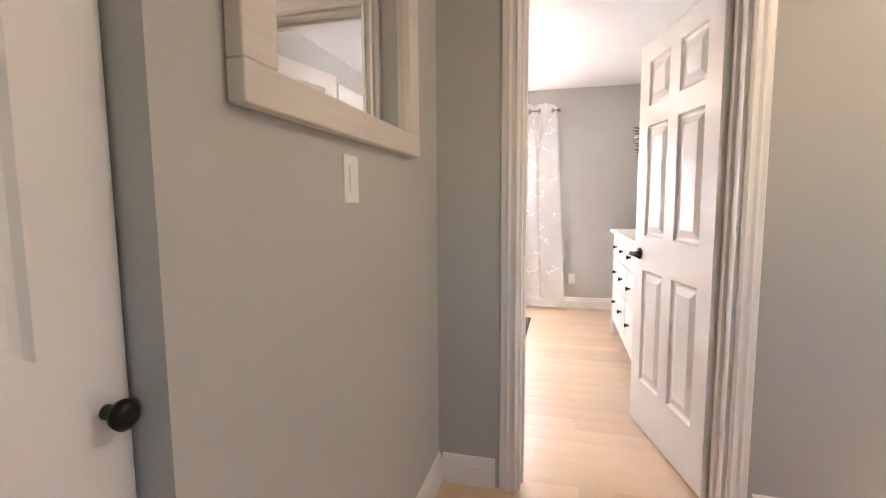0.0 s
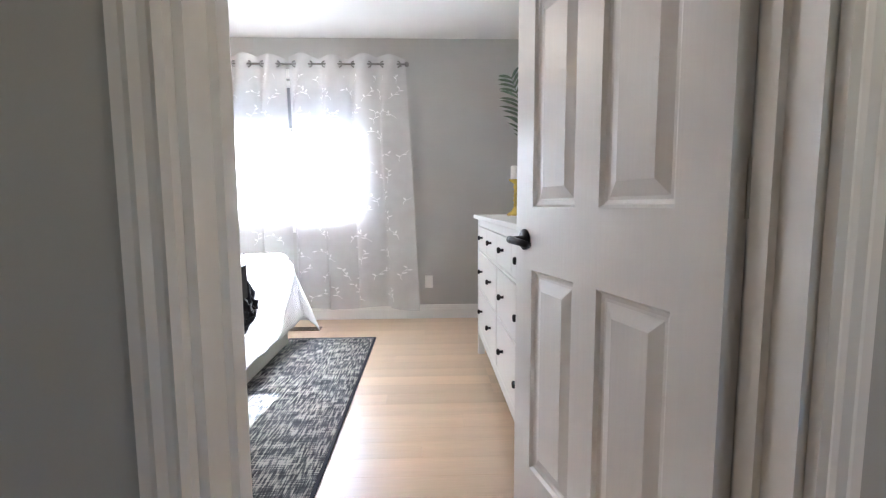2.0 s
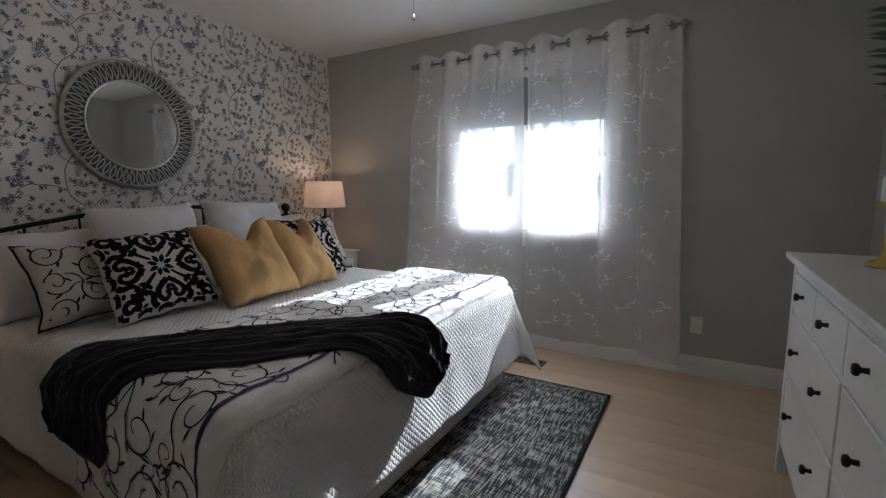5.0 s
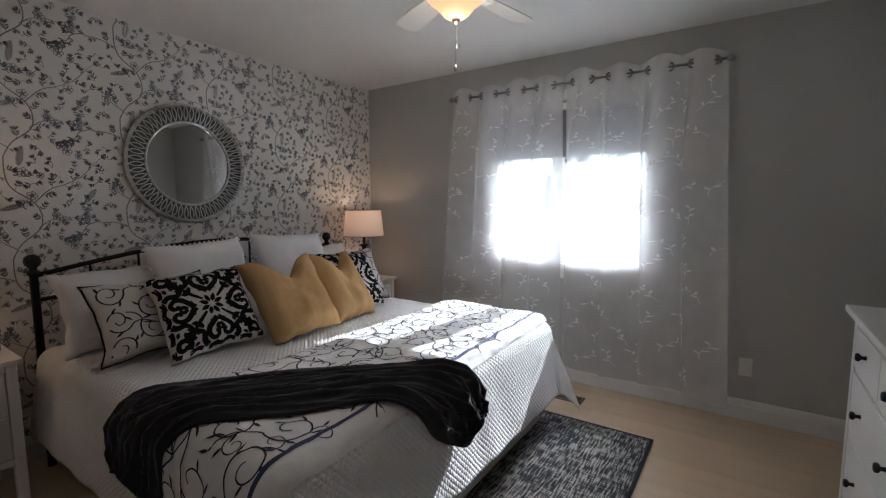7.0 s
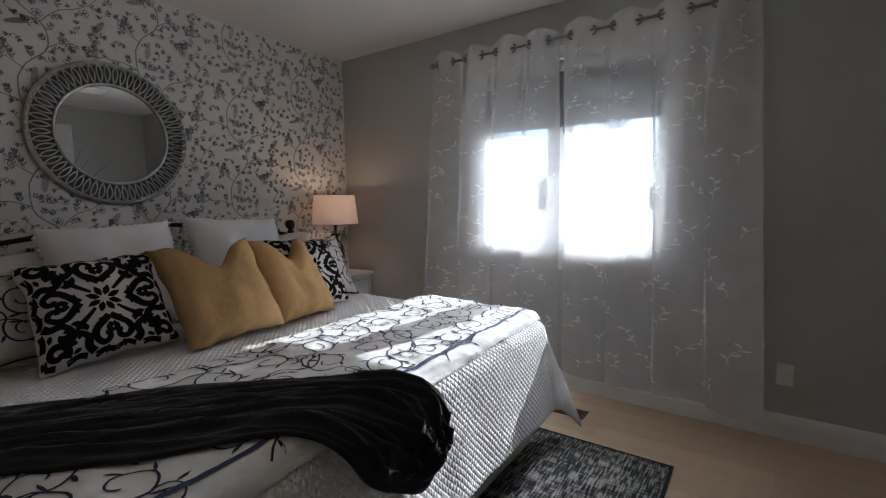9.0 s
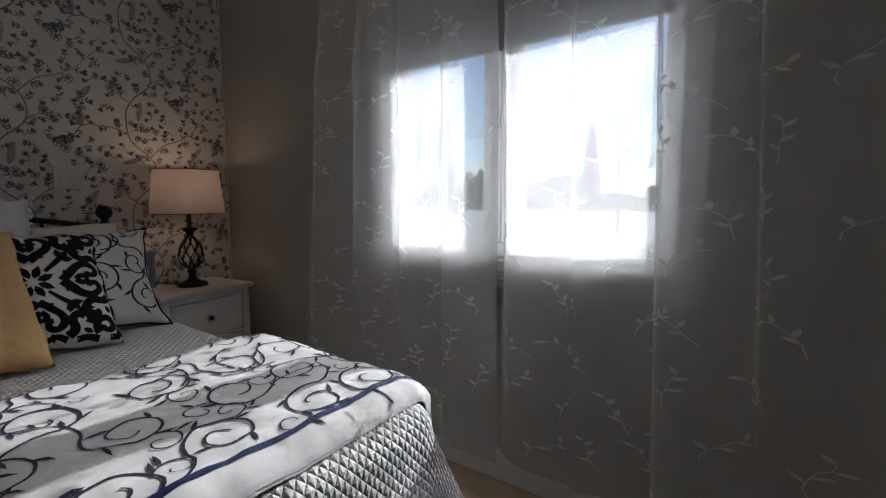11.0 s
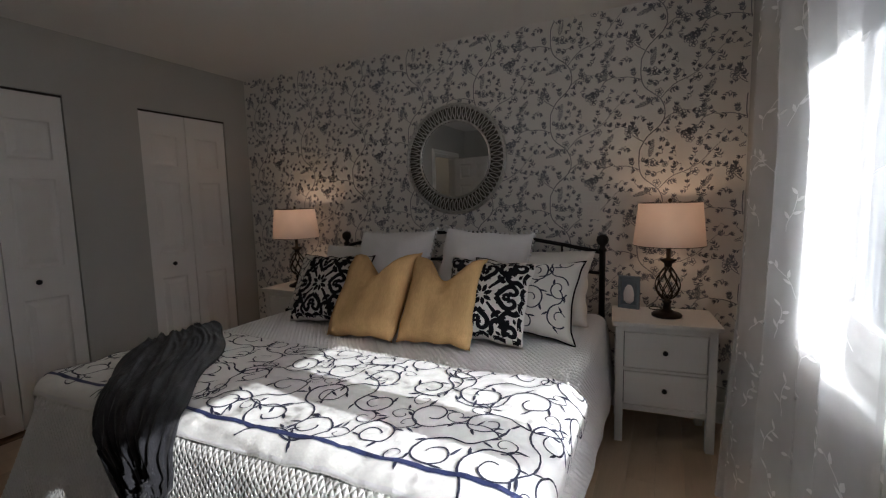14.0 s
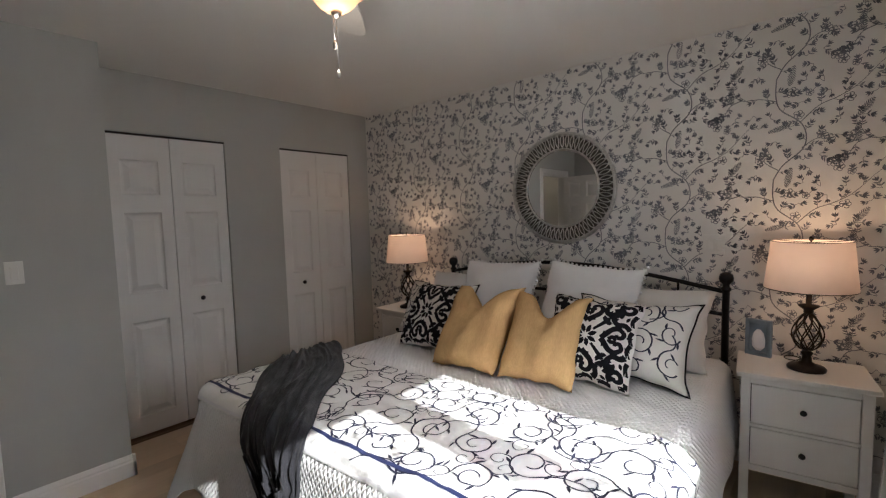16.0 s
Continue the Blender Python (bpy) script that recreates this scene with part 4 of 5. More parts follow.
def nightstand(at, rz, label):
    """Front towards +x; a top, four legs, two drawers with knobs."""
    ob = thing("nightstand", at, label, "nightstand", "nightstands", rz=rz)
    w, d, h = 0.495, 0.36, 0.695
    part("top", boxes((-d / 2 - 0.015, -w / 2 - 0.02, h - 0.024, d / 2 + 0.02, w / 2 + 0.02, h), bev=0.004, seg=2), FURN, ob)
    for x in (-d / 2, d / 2 - 0.042):
        for y in (-w / 2, w / 2 - 0.042):
            part("leg", boxes((x, y, 0, x + 0.042, y + 0.042, h - 0.025), bev=0.003), FURN, ob)
    part("side_panel", boxes((-d / 2 + 0.042, -w / 2 + 0.008, 0.19, d / 2 - 0.042, -w / 2 + 0.024, h - 0.025)), FURN, ob)
    part("side_panel", boxes((-d / 2 + 0.042, w / 2 - 0.024, 0.19, d / 2 - 0.042, w / 2 - 0.008, h - 0.025)), FURN, ob)
    part("back_panel", boxes((-d / 2 + 0.004, -w / 2 + 0.042, 0.19, -d / 2 + 0.012, w / 2 - 0.042, h - 0.025)), FURN, ob)
    for z0, z1 in ((h - 0.058, h - 0.025), (0.19, 0.222), (0.417, 0.433)):
        part("rail", boxes((d / 2 - 0.03, -w / 2 + 0.042, z0, d / 2 - 0.004, w / 2 - 0.042, z1), bev=0.002), FURN, ob)
    # Dark filler block: shade between the drawers is put in its colour.
    part("inside", boxes((-d / 2 + 0.02, -w / 2 + 0.03, 0.2, d / 2 - 0.032, w / 2 - 0.03, h - 0.03)), DARK_GAP, ob)
    for z in (0.226, 0.437):
        dr = part("drawer", boxes((d / 2 - 0.028, -w / 2 + 0.0455, z, d / 2 - 0.003, w / 2 - 0.0455, z + (0.187 if z < 0.4 else 0.196)), bev=0.0025), FURN, ob)
        part("knob", knob_mesh(0.014), BLACK_METAL, dr, "round black knob", True, (d / 2 - 0.003, 0, z + 0.10))
    return ob


NS1, NS2 = Vector((0.262, 3.598, 0)), Vector((0.262, 0.905, 0))
nightstand(NS1, 6, "white painted two-drawer nightstand with black knobs beside the bed")
nightstand(NS2, 0, "white painted two-drawer nightstand with black knobs beside the bed")
SHADE_CLOTH = sheer("lamp shade linen", (0.80, 0.68, 0.62), 0.02, 0.22)
BRONZE = mat("dark bronze", (0.028, 0.022, 0.018), 0.42, 0.7, var=0.3, scale=30)
BULB = glow("warm bulb", (1.0, 0.72, 0.42), 0.8)


def table_lamp(at, label):
    ob = thing("table_lamp", at, label, "table lamp", "bedside lamps")
    part("base", lathe(bmesh.new(), ((0.078, 0), (0.08, 0.01), (0.072, 0.018), (0.045, 0.026), (0.022, 0.04), (0.018, 0.07), (0.026, 0.085), (0.014, 0.095)), 28), BRONZE, ob, "", True)
    for k in range(8):
        for s in (1, -1):
            a0 = 2 * math.pi * k / 8
            pts = []
            for j in range(17):
                f = j / 16
                r = 0.012 + 0.052 * math.sin(math.pi * f ** 0.8) ** 0.9
                a = a0 + s * 1.5 * f
                pts.append((r * math.cos(a), r * math.sin(a), 0.095 + 0.19 * f))
            part("cage_bar", tube(bmesh.new(), pts, 0.0032, 5), BRONZE, ob, "", True)
    part("neck", lathe(bmesh.new(), ((0.012, 0.28), (0.02, 0.288), (0.02, 0.30), (0.042, 0.318), (0.044, 0.324), (0.012, 0.33), (0.012, 0.40), (0.016, 0.405), (0.016, 0.45)), 20), BRONZE, ob, "", True)
    bm = bmesh.new()
    lathe(bm, ((0.185, 0.405), (0.160, 0.640)), 48, cap=False)
    part("shade", bm, SHADE_CLOTH, ob, "off-white tapered linen drum shade", True)
    for r, z in ((0.185, 0.405), (0.160, 0.640)):
        part("shade_ring", tube(bmesh.new(), [(r * math.cos(0.1309 * k), r * math.sin(0.1309 * k), z) for k in range(48)], 0.002, 5, True), BRONZE, ob)
    for k in range(3):
        a = 2.1 * k
        part("shade_arm", tube(bmesh.new(), [(0, 0, 0.632), (0.16 * math.cos(a), 0.16 * math.sin(a), 0.638)], 0.0018, 5), BRONZE, ob)
    part("bulb", lathe(bmesh.new(), ((0.012, 0.45), (0.02, 0.47), (0.03, 0.50), (0.03, 0.525), (0.018, 0.548), (0.004, 0.555)), 16), BULB, ob, "", True)
    part("finial", lathe(bmesh.new(), ((0.004, 0.555), (0.004, 0.64), (0.010, 0.645), (0.010, 0.655), (0.003, 0.664)), 12), BRONZE, ob, "", True)
    li = new("bulb_light", bpy.data.lights.new("bulb_light", "POINT"))
    li.data.energy, li.data.color, li.data.shadow_soft_size = 0.46, (1.0, 0.64, 0.38), 0.03
    li.location = Vector(at) + Vector((0, 0, 0.585))
    return ob


table_lamp((0.262, 3.62, 0.695), "dark bronze cage lamp with lit linen shade on the nightstand")
table_lamp((0.275, 0.872, 0.695), "dark bronze cage lamp with lit linen shade on the nightstand")

# ---- round mirror ----
SILVER = mat("antique silver", (0.58, 0.58, 0.56), 0.28, 0.95, var=0.3, scale=18)
rm = thing("round_mirror", (0.004, 2.205, 1.672), "round mirror with a silvered rim of pierced loops", "mirror")


def facing(bm):
    """Turn what was made round z so that it faces along x."""
    for v in bm.verts:
        v.co = (v.co.z, v.co.x, v.co.y)
    bmesh.ops.recalc_face_normals(bm, faces=bm.faces)
    return bm


part("glass", facing(lathe(bmesh.new(), ((0.275, 0.010), (0.268, 0.016)), 64)), MIRROR, rm, "clear mirror glass")
part("back_plate", facing(lathe(bmesh.new(), ((0.385, 0.0), (0.385, 0.006)), 64)), mat("tarnished silver", (0.13, 0.13, 0.125), 0.5, 0.7), rm)
part("outer_ring", facing(tube(bmesh.new(), [(0.388 * math.cos(0.0654 * k), 0.388 * math.sin(0.0654 * k), 0.018) for k in range(96)], 0.014, 8, True)), SILVER, rm, "", True)
part("inner_ring", facing(tube(bmesh.new(), [(0.278 * math.cos(0.0654 * k), 0.278 * math.sin(0.0654 * k), 0.024) for k in range(96)], 0.008, 8, True)), SILVER, rm, "", True)
bm = bmesh.new()
pts = []
for k in range(20):
    f = 2 * math.pi * k / 20
    pts.append((0.331 + 0.056 * math.cos(f), (0.031 + 0.007 * math.cos(f)) * math.sin(f), 0.026 + 0.016 * math.sin(f) ** 2 + 0.010 * math.cos(f)))
tube(bm, pts, 0.0037, 6, True)
loop = part("loop", facing(bm), SILVER, rm, "", True)
for k in range(1, 56):
    o = again(loop, (0, 0, 0))
    o.rotation_euler = (2 * math.pi * k / 56, 0, 0)

# ---- dresser ----
dr_ob = thing("dresser", (3.82, 2.158, 0), "white painted eight-drawer dresser with black knobs", "dresser")
DL, DD, DHT = 1.69, 0.47, 0.985
part("top", boxes((-DD / 2 - 0.03, -DL / 2 - 0.025, DHT - 0.026, DD / 2, DL / 2 + 0.025, DHT), bev=0.004, seg=2), FURN, dr_ob)
for x in (-DD / 2, DD / 2 - 0.045):
    for y in (-DL / 2, DL / 2 - 0.045):
        part("leg", boxes((x, y, 0, x + 0.045, y + 0.045, DHT - 0.027), bev=0.003), FURN, dr_ob)
for y in (-DL / 2 + 0.008, DL / 2 - 0.026):
    part("side_panel", boxes((-DD / 2 + 0.045, y, 0.145, DD / 2 - 0.045, y + 0.018, DHT - 0.027)), FURN, dr_ob)
part("front_rail", boxes((-DD / 2 + 0.004, -DL / 2 + 0.045, DHT - 0.075, -DD / 2 + 0.03, DL / 2 - 0.045, DHT - 0.027), (-DD / 2 + 0.004, -DL / 2 + 0.045, 0.145, -DD / 2 + 0.03, DL / 2 - 0.045, 0.20), (-DD / 2 + 0.006, -DL / 2 + 0.045, 0.733, -DD / 2 + 0.03, DL / 2 - 0.045, 0.748), (-DD / 2 + 0.006, -0.012, 0.20, -DD / 2 + 0.03, 0.012, 0.733), bev=0.002), FURN, dr_ob)
# Solid dark core gives the drawer joints their shade by colour.
part("inside", boxes((-DD / 2 + 0.032, -DL / 2 + 0.03, 0.15, DD / 2 - 0.05, DL / 2 - 0.03, DHT - 0.03)), DARK_GAP, dr_ob)


def drawer(y0, y1, z0, z1, knobs):
    o = part("drawer", boxes((-DD / 2 + 0.002, y0 + 0.0025, z0, -DD / 2 + 0.028, y1 - 0.0025, z1), bev=0.003), FURN, dr_ob)
    for ky in knobs:
        bm = knob_mesh(0.0155)
        bmesh.ops.scale(bm, vec=(-1, 1, 1), verts=bm.verts)
        bmesh.ops.recalc_face_normals(bm, faces=bm.faces)
        part("knob", bm, BLACK_METAL, o, "round black knob", True, (-DD / 2 + 0.002, ky, (z0 + z1) / 2 + 0.012))


E0, E1 = -DL / 2 + 0.045, DL / 2 - 0.045
q4 = (E1 - E0) / 4
for k in range(4):
    drawer(E0 + q4 * k, E0 + q4 * (k + 1), 0.752, DHT - 0.079, [E0 + q4 * (k + 0.5)])
for z0, z1 in ((0.205, 0.478), (0.484, 0.729)):
    for a, b in ((E0, -0.012), (0.012, E1)):
        drawer(a, b, z0, z1, [a + (b - a) * 0.25, a + (b - a) * 0.75])

# ---- on the dresser ----
YELLOW = mat("glossy mustard enamel", (0.62, 0.46, 0.10), 0.22, var=0.06, scale=12, coat=0.4)
WAX = mat("white candle wax", (0.80, 0.78, 0.73), 0.5, var=0.03)


def candlestick(at, h, label):
    ob = thing("candlestick", at, label, "candlestick", "candlesticks")
    prof = [(0.056, 0), (0.058, 0.008), (0.05, 0.016), (0.03, 0.028), (0.018, 0.05)]
    n = int((h - 0.10) / 0.025)
    for k in range(n):
        z = 0.05 + (h - 0.085) * (k + 0.5) / n
        prof += [(0.013, z - 0.006), (0.018 + 0.003 * (k % 3 == 1), z)]
    prof += [(0.014, h - 0.03), (0.024, h - 0.02), (0.046, h - 0.008), (0.048, h)]
    part("stick", lathe(bmesh.new(), prof, 24), YELLOW, ob, "", True)
    c = thing("candle", Vector(at) + Vector((0, 0, h)), "white pillar candle on a yellow candlestick", "candle", "candles")
    part("wax", lathe(bmesh.new(), ((0.035, 0), (0.0365, 0.004), (0.0365, 0.078), (0.033, 0.083), (0.02, 0.080)), 28), WAX, c, "", True)
    part("wick", lathe(bmesh.new(), ((0.0012, 0.079), (0.001, 0.092)), 6), DARK_GAP, c)


candlestick((3.79, 2.69, DHT), 0.225, "short turned mustard yellow candlestick on the dresser")
candlestick((3.86, 2.49, DHT), 0.285, "tall turned mustard yellow candlestick on the dresser")
VASE = mat("grey stoneware", (0.30, 0.285, 0.28), 0.55, var=0.08, scale=10, bump=0.2, bscale=80)
vase = thing("vase", (3.925, 2.76, DHT), "tall grey ceramic vase with a dimpled surface", "vase")
bm = bmesh.new()
rows, cols = 30, 44
prof = lambda f: 0.062 + 0.030 * math.sin(math.pi * min(1, f * 1.15) ** 0.9) - 0.034 * max(0, (f - 0.72) / 0.28) ** 1.3
vs = []
for j in range(rows + 1):
    f = j / rows
    ring = []
    for i in range(cols):
        bumpy = 0.0035 * (1 if (i + j) % 2 == 0 else -0.6) if 0.04 < f < 0.78 else 0
        r = prof(f) + bumpy
        ring.append(bm.verts.new((r * math.cos(2 * math.pi * i / cols), r * math.sin(2 * math.pi * i / cols), 0.38 * f)))
    vs.append(ring)
for a, b in zip(vs, vs[1:]):
    for i in range(cols):
        bm.faces.new((a[i], a[(i + 1) % cols], b[(i + 1) % cols], b[i]))
bm.faces.new(vs[0][::-1])
part("body", bm, VASE, vase, "", True)
PALM = mat("green palm leaf", (0.030, 0.062, 0.021), 0.45, var=0.35, scale=12)
palm = thing("palm_frond", (3.925, 2.76, DHT + 0.03), "green feathered palm fronds standing in the grey vase", "palm leaf")


def frond(lean_x, lean_y, h, seed, size):
    r = random.Random(seed)
    spine = [(lean_x * (k / 24) ** 1.7, lean_y * (k / 24) ** 1.7, h * (k / 24) * (1 - 0.10 * (k / 24) ** 2)) for k in range(25)]
    part("stem", tube(bmesh.new(), spine, lambda f: 0.005 - 0.0035 * f, 6), PALM, palm, "", True)
    for k in range(9, 25):
        p = Vector(spine[k])
        d = (Vector(spine[k]) - Vector(spine[k - 1])).normalized()
        side = d.cross(Vector((-0.8, -0.5, 0))).normalized()
        out = d.cross(side).normalized()
        f = (k - 9) / 15
        ln = size * (0.10 + 0.13 * math.sin(math.pi * (0.25 + 0.65 * f)))
        for s in (1, -1):
            tilt = 0.95 - 0.30 * f + r.uniform(-0.08, 0.08)
            w = (side * s * math.cos(tilt) + d * math.sin(tilt) + out * r.uniform(-0.15, 0.15)).normalized()
            across = w.cross(out).normalized()
            bm = bmesh.new()
            rows = []
            for j in range(6):
                g = j / 5
                c = p + w * ln * g - Vector((0, 0, 0.06 * ln * g * g * 4))
                wd = 0.0105 * size * (math.sin(math.pi * min(1, 0.12 + g * 0.88)) ** 0.8) + 0.0005
                rows.append([bm.verts.new(c + across * wd), bm.verts.new(c - out * wd * 0.45), bm.verts.new(c - across * wd)])
            for a, b in zip(rows, rows[1:]):
                bm.faces.new((a[0], a[1], b[1], b[0]))
                bm.faces.new((a[1], a[2], b[2], b[1]))
            part("leaflet", bm, PALM, palm, "", True)


frond(-0.17, -0.06, 0.90, 1, 0.84)
frond(0.0, -0.15, 0.60, 2, 0.7)
DRIED = mat("dried flower stems", (0.42, 0.37, 0.30), 0.8, var=0.2, scale=20)
dried = thing("dried_flowers", (3.925, 2.76, DHT + 0.03), "pale dried stems standing in the grey vase", "dried flowers")
for k in range(9):
    a, ln = rng.uniform(-2.4, -0.6), rng.uniform(0.10, 0.2)
    top = (0.02 + ln * 0.5 * math.cos(a), ln * math.sin(a), 0.50 + rng.uniform(-0.08, 0.12))
    bm = tube(bmesh.new(), [(0, 0, 0), (top[0] * 0.3, top[1] * 0.3, top[2] * 0.6), top], 0.0016, 5)
    for j in range(10):
        c = Vector(top) * (0.78 + 0.022 * j) + Vector((rng.uniform(-0.012, 0.012), rng.uniform(-0.012, 0.012), 0))
        bmesh.ops.create_icosphere(bm, subdivisions=1, radius=0.006, matrix=Matrix.Translation(c))
    part("stem", bm, DRIED, dried, "", True)

# canvas on the wall: white ground with a yellow streak and dark grass strokes
CANVAS = mat("white canvas", (0.74, 0.73, 0.71), 0.85, var=0.04, scale=5, bump=0.3, bscale=400)
PAINT_Y = mat("yellow paint", (0.62, 0.42, 0.04), 0.6, var=0.25, scale=9)
PAINT_D = mat("grey paint", (0.10, 0.09, 0.10), 0.6, var=0.4, scale=12)
art = thing("wall_art", (XR - 0.001, 2.72, 1.66), "white canvas painted with yellow and grey grasses", "painting")
part("canvas", boxes((-0.035, -0.45, -0.62, 0, 0.45, 0.62), bev=0.003), CANVAS, art)
ys, ds = [], []
for k in range(14):
    a = -0.9 + k * 0.13
    base = (0.10 + 0.02 * k, -0.35)
    ln = rng.uniform(0.35, 0.85)
    pts = [(base[0] + ln * f * math.sin(a) + 0.06 * f * f, base[1] + ln * f * math.cos(a)) for f in (0, 0.2, 0.4, 0.6, 0.8, 1)]
    stroke(ds, pts, lambda q: 0.012 * (1 - q) + 0.004)
stroke(ys, [(0.14, -0.2), (0.13, 0.0), (0.10, 0.2), (0.08, 0.42), (0.09, 0.58)], lambda q: 0.02 + 0.07 * math.sin(math.pi * q))
stroke(ys, [(0.2, -0.3), (0.25, -0.1), (0.28, 0.05)], lambda q: 0.02 + 0.03 * math.sin(math.pi * q))
lay("yellow_strokes", ys, lambda a, b: (-0.0365, a, b), PAINT_Y, art, "yellow brush strokes")
lay("grey_strokes", ds, lambda a, b: (-0.0372, a, b), PAINT_D, art, "dark grey brush strokes")
TV_BLACK = mat("black tv plastic", (0.010, 0.010, 0.011), 0.4, var=0.1, spec=0.25)
tv = thing("television", (3.88, 1.75, DHT), "black flat television standing on the dresser", "television")
part("screen", boxes((-0.015, -0.44, 0.14, 0.02, 0.44, 0.66), bev=0.004), TV_BLACK, tv)
part("stand", boxes((-0.11, -0.16, 0, 0.10, 0.16, 0.014), bev=0.004), TV_BLACK, tv)
part("neck", boxes((0.0, -0.04, 0.014, 0.018, 0.04, 0.15), bev=0.003), TV_BLACK, tv)
box_ob = thing("cable_box", (3.93, 2.30, DHT), "small black box on the dresser top", "box")
part("case", boxes((-0.05, -0.06, 0, 0.08, 0.06, 0.035), bev=0.004, seg=2), TV_BLACK, box_ob)

# ---- on the nightstands ----
FRAME_BLUE = mat("blue-grey frame", (0.20, 0.26, 0.33), 0.5, var=0.15, scale=20)
pf = thing("photo_frame", (0.135, 3.415, 0.695), "small blue-grey photo frame with a white card", "photo frame", rz=-14)
part("frame", boxes((0, -0.062, 0, 0.022, -0.045, 0.20), (0, 0.045, 0, 0.022, 0.062, 0.20), (0, -0.045, 0, 0.022, 0.045, 0.022), (0, -0.045, 0.178, 0.022, 0.045, 0.20), bev=0.002), FRAME_BLUE, pf)
part("card", boxes((0.004, -0.045, 0.022, 0.008, 0.045, 0.178)), FRAME_BLUE, pf)
bm = bmesh.new()
lathe(bm, ((0.012, 0), (0.03, 0.02), (0.032, 0.06), (0.024, 0.095), (0.01, 0.115)), 18, (0, 0, 0))
for v in bm.verts:
    v.co = (0.012 + v.co.x * 0.35, v.co.y, v.co.z + 0.03)
part("ornament", bm, WHITE_COTTON, pf, "pale rounded paper shape", True)
clock = thing("alarm_clock", (0.24, 1.075, 0.695), "small black alarm clock on the nightstand", "clock", rz=20)
part("case", boxes((-0.035, -0.06, 0, 0.035, 0.06, 0.045), bev=0.012, seg=3), TV_BLACK, clock, "", True)
part("display", boxes((0.0352, -0.045, 0.012, 0.0365, 0.045, 0.036)), DARK_GAP, clock)
cord = thing("lamp_cord", (0.13, 3.56, 0.695), "black cord coiled beside the lamp", "cable")
part("cord", tube(bmesh.new(), [(0.05 * math.cos(k * 0.5), 0.035 * math.sin(k * 0.5), 0.005 + 0.0006 * k) for k in range(18)], 0.003, 6), TV_BLACK, cord, "", True)

# ---- rug ----
RUG = bpy.data.materials.new("woven rug")
RUG.use_nodes = True
nt = RUG.node_tree
pb = nt.nodes["Principled BSDF"]
pb.inputs["Roughness"].default_value = 0.95
co = nt.nodes.new("ShaderNodeTexCoord")


def stretched_noise(scale, vec, detail=2.0):
    mp, nz = nt.nodes.new("ShaderNodeMapping"), nt.nodes.new("ShaderNodeTexNoise")
    mp.inputs["Scale"].default_value = vec
    nz.inputs["Scale"].default_value, nz.inputs["Detail"].default_value = scale, detail
    nt.links.new(co.outputs["Object"], mp.inputs[0])
    nt.links.new(mp.outputs[0], nz.inputs["Vector"])
    return nz


dash, cross, patch = stretched_noise(1.0, (110, 12, 1), 1.0), stretched_noise(1.0, (14, 150, 1), 1.0), stretched_noise(1.0, (4, 17, 1), 2)
mx = nt.nodes.new("ShaderNodeMath")
mx.operation = "MULTIPLY_ADD"
mx.inputs[1].default_value = 0.50
nt.links.new(cross.outputs[0], mx.inputs[0])
nt.links.new(dash.outputs[0], mx.inputs[2])
m2 = nt.nodes.new("ShaderNodeMath")
m2.operation = "MULTIPLY_ADD"
m2.inputs[1].default_value = 0.5
nt.links.new(patch.outputs[0], m2.inputs[0])
nt.links.new(mx.outputs[0], m2.inputs[2])
rp = nt.nodes.new("ShaderNodeValToRGB")
rp.color_ramp.elements[0].position, rp.color_ramp.elements[0].color = 0.93, (0.020, 0.023, 0.028, 1)
rp.color_ramp.elements[1].position, rp.color_ramp.elements[1].color = 1.12, (0.36, 0.34, 0.30, 1)
e = rp.color_ramp.elements.new(0.98)
e.color = (0.085, 0.088, 0.088, 1)
half = nt.nodes.new("ShaderNodeMath")
half.operation = "MULTIPLY"
half.inputs[1].default_value = 0.88
nt.links.new(m2.outputs[0], half.inputs[0])
for el, p in zip(rp.color_ramp.elements, (0.75, 0.875, 1.03)):
    el.position = p
nt.links.new(half.outputs[0], rp.inputs[0])
nt.links.new(rp.outputs[0], pb.inputs["Base Color"])
bn = nt.nodes.new("ShaderNodeBump")
bn.inputs["Strength"].default_value, bn.inputs["Distance"].default_value = 0.8, 0.004
nt.links.new(mx.outputs[0], bn.inputs["Height"])
nt.links.new(bn.outputs[0], pb.inputs["Normal"])
RUG_EDGE = mat("dark rug binding", (0.018, 0.02, 0.03), 0.9, var=0.3, scale=40)
rug = thing("rug", (2.0, 2.25, 0.002), "dark grey woven rug with pale broken dashes", "rug")
part("weave", boxes((-0.80, -1.11, 0, 0.80, 1.11, 0.010), bev=0.003), RUG, rug)
part("binding", boxes((0.80, -1.125, 0, 0.815, 1.125, 0.009), (-0.815, -1.125, 0, -0.80, 1.125, 0.009), (-0.80, 1.11, 0, 0.80, 1.125, 0.009), (-0.80, -1.125, 0, 0.80, -1.11, 0.009)), RUG_EDGE, rug, "dark stitched binding")

# ---- floor register, outlets and switches ----
BEIGE_METAL = mat("tan painted metal", (0.17, 0.12, 0.075), 0.45, 0.3, var=0.1)
reg = thing("floor_register", (2.155, 3.672, 0.0), "tan metal floor register with a slotted grille", "floor vent", kind="structure")
# Dark slab in place of the shaded duct below the slats.
part("grille_well", boxes((-0.13, -0.038, -0.008, 0.13, 0.038, 0.001)), DARK_GAP, reg)
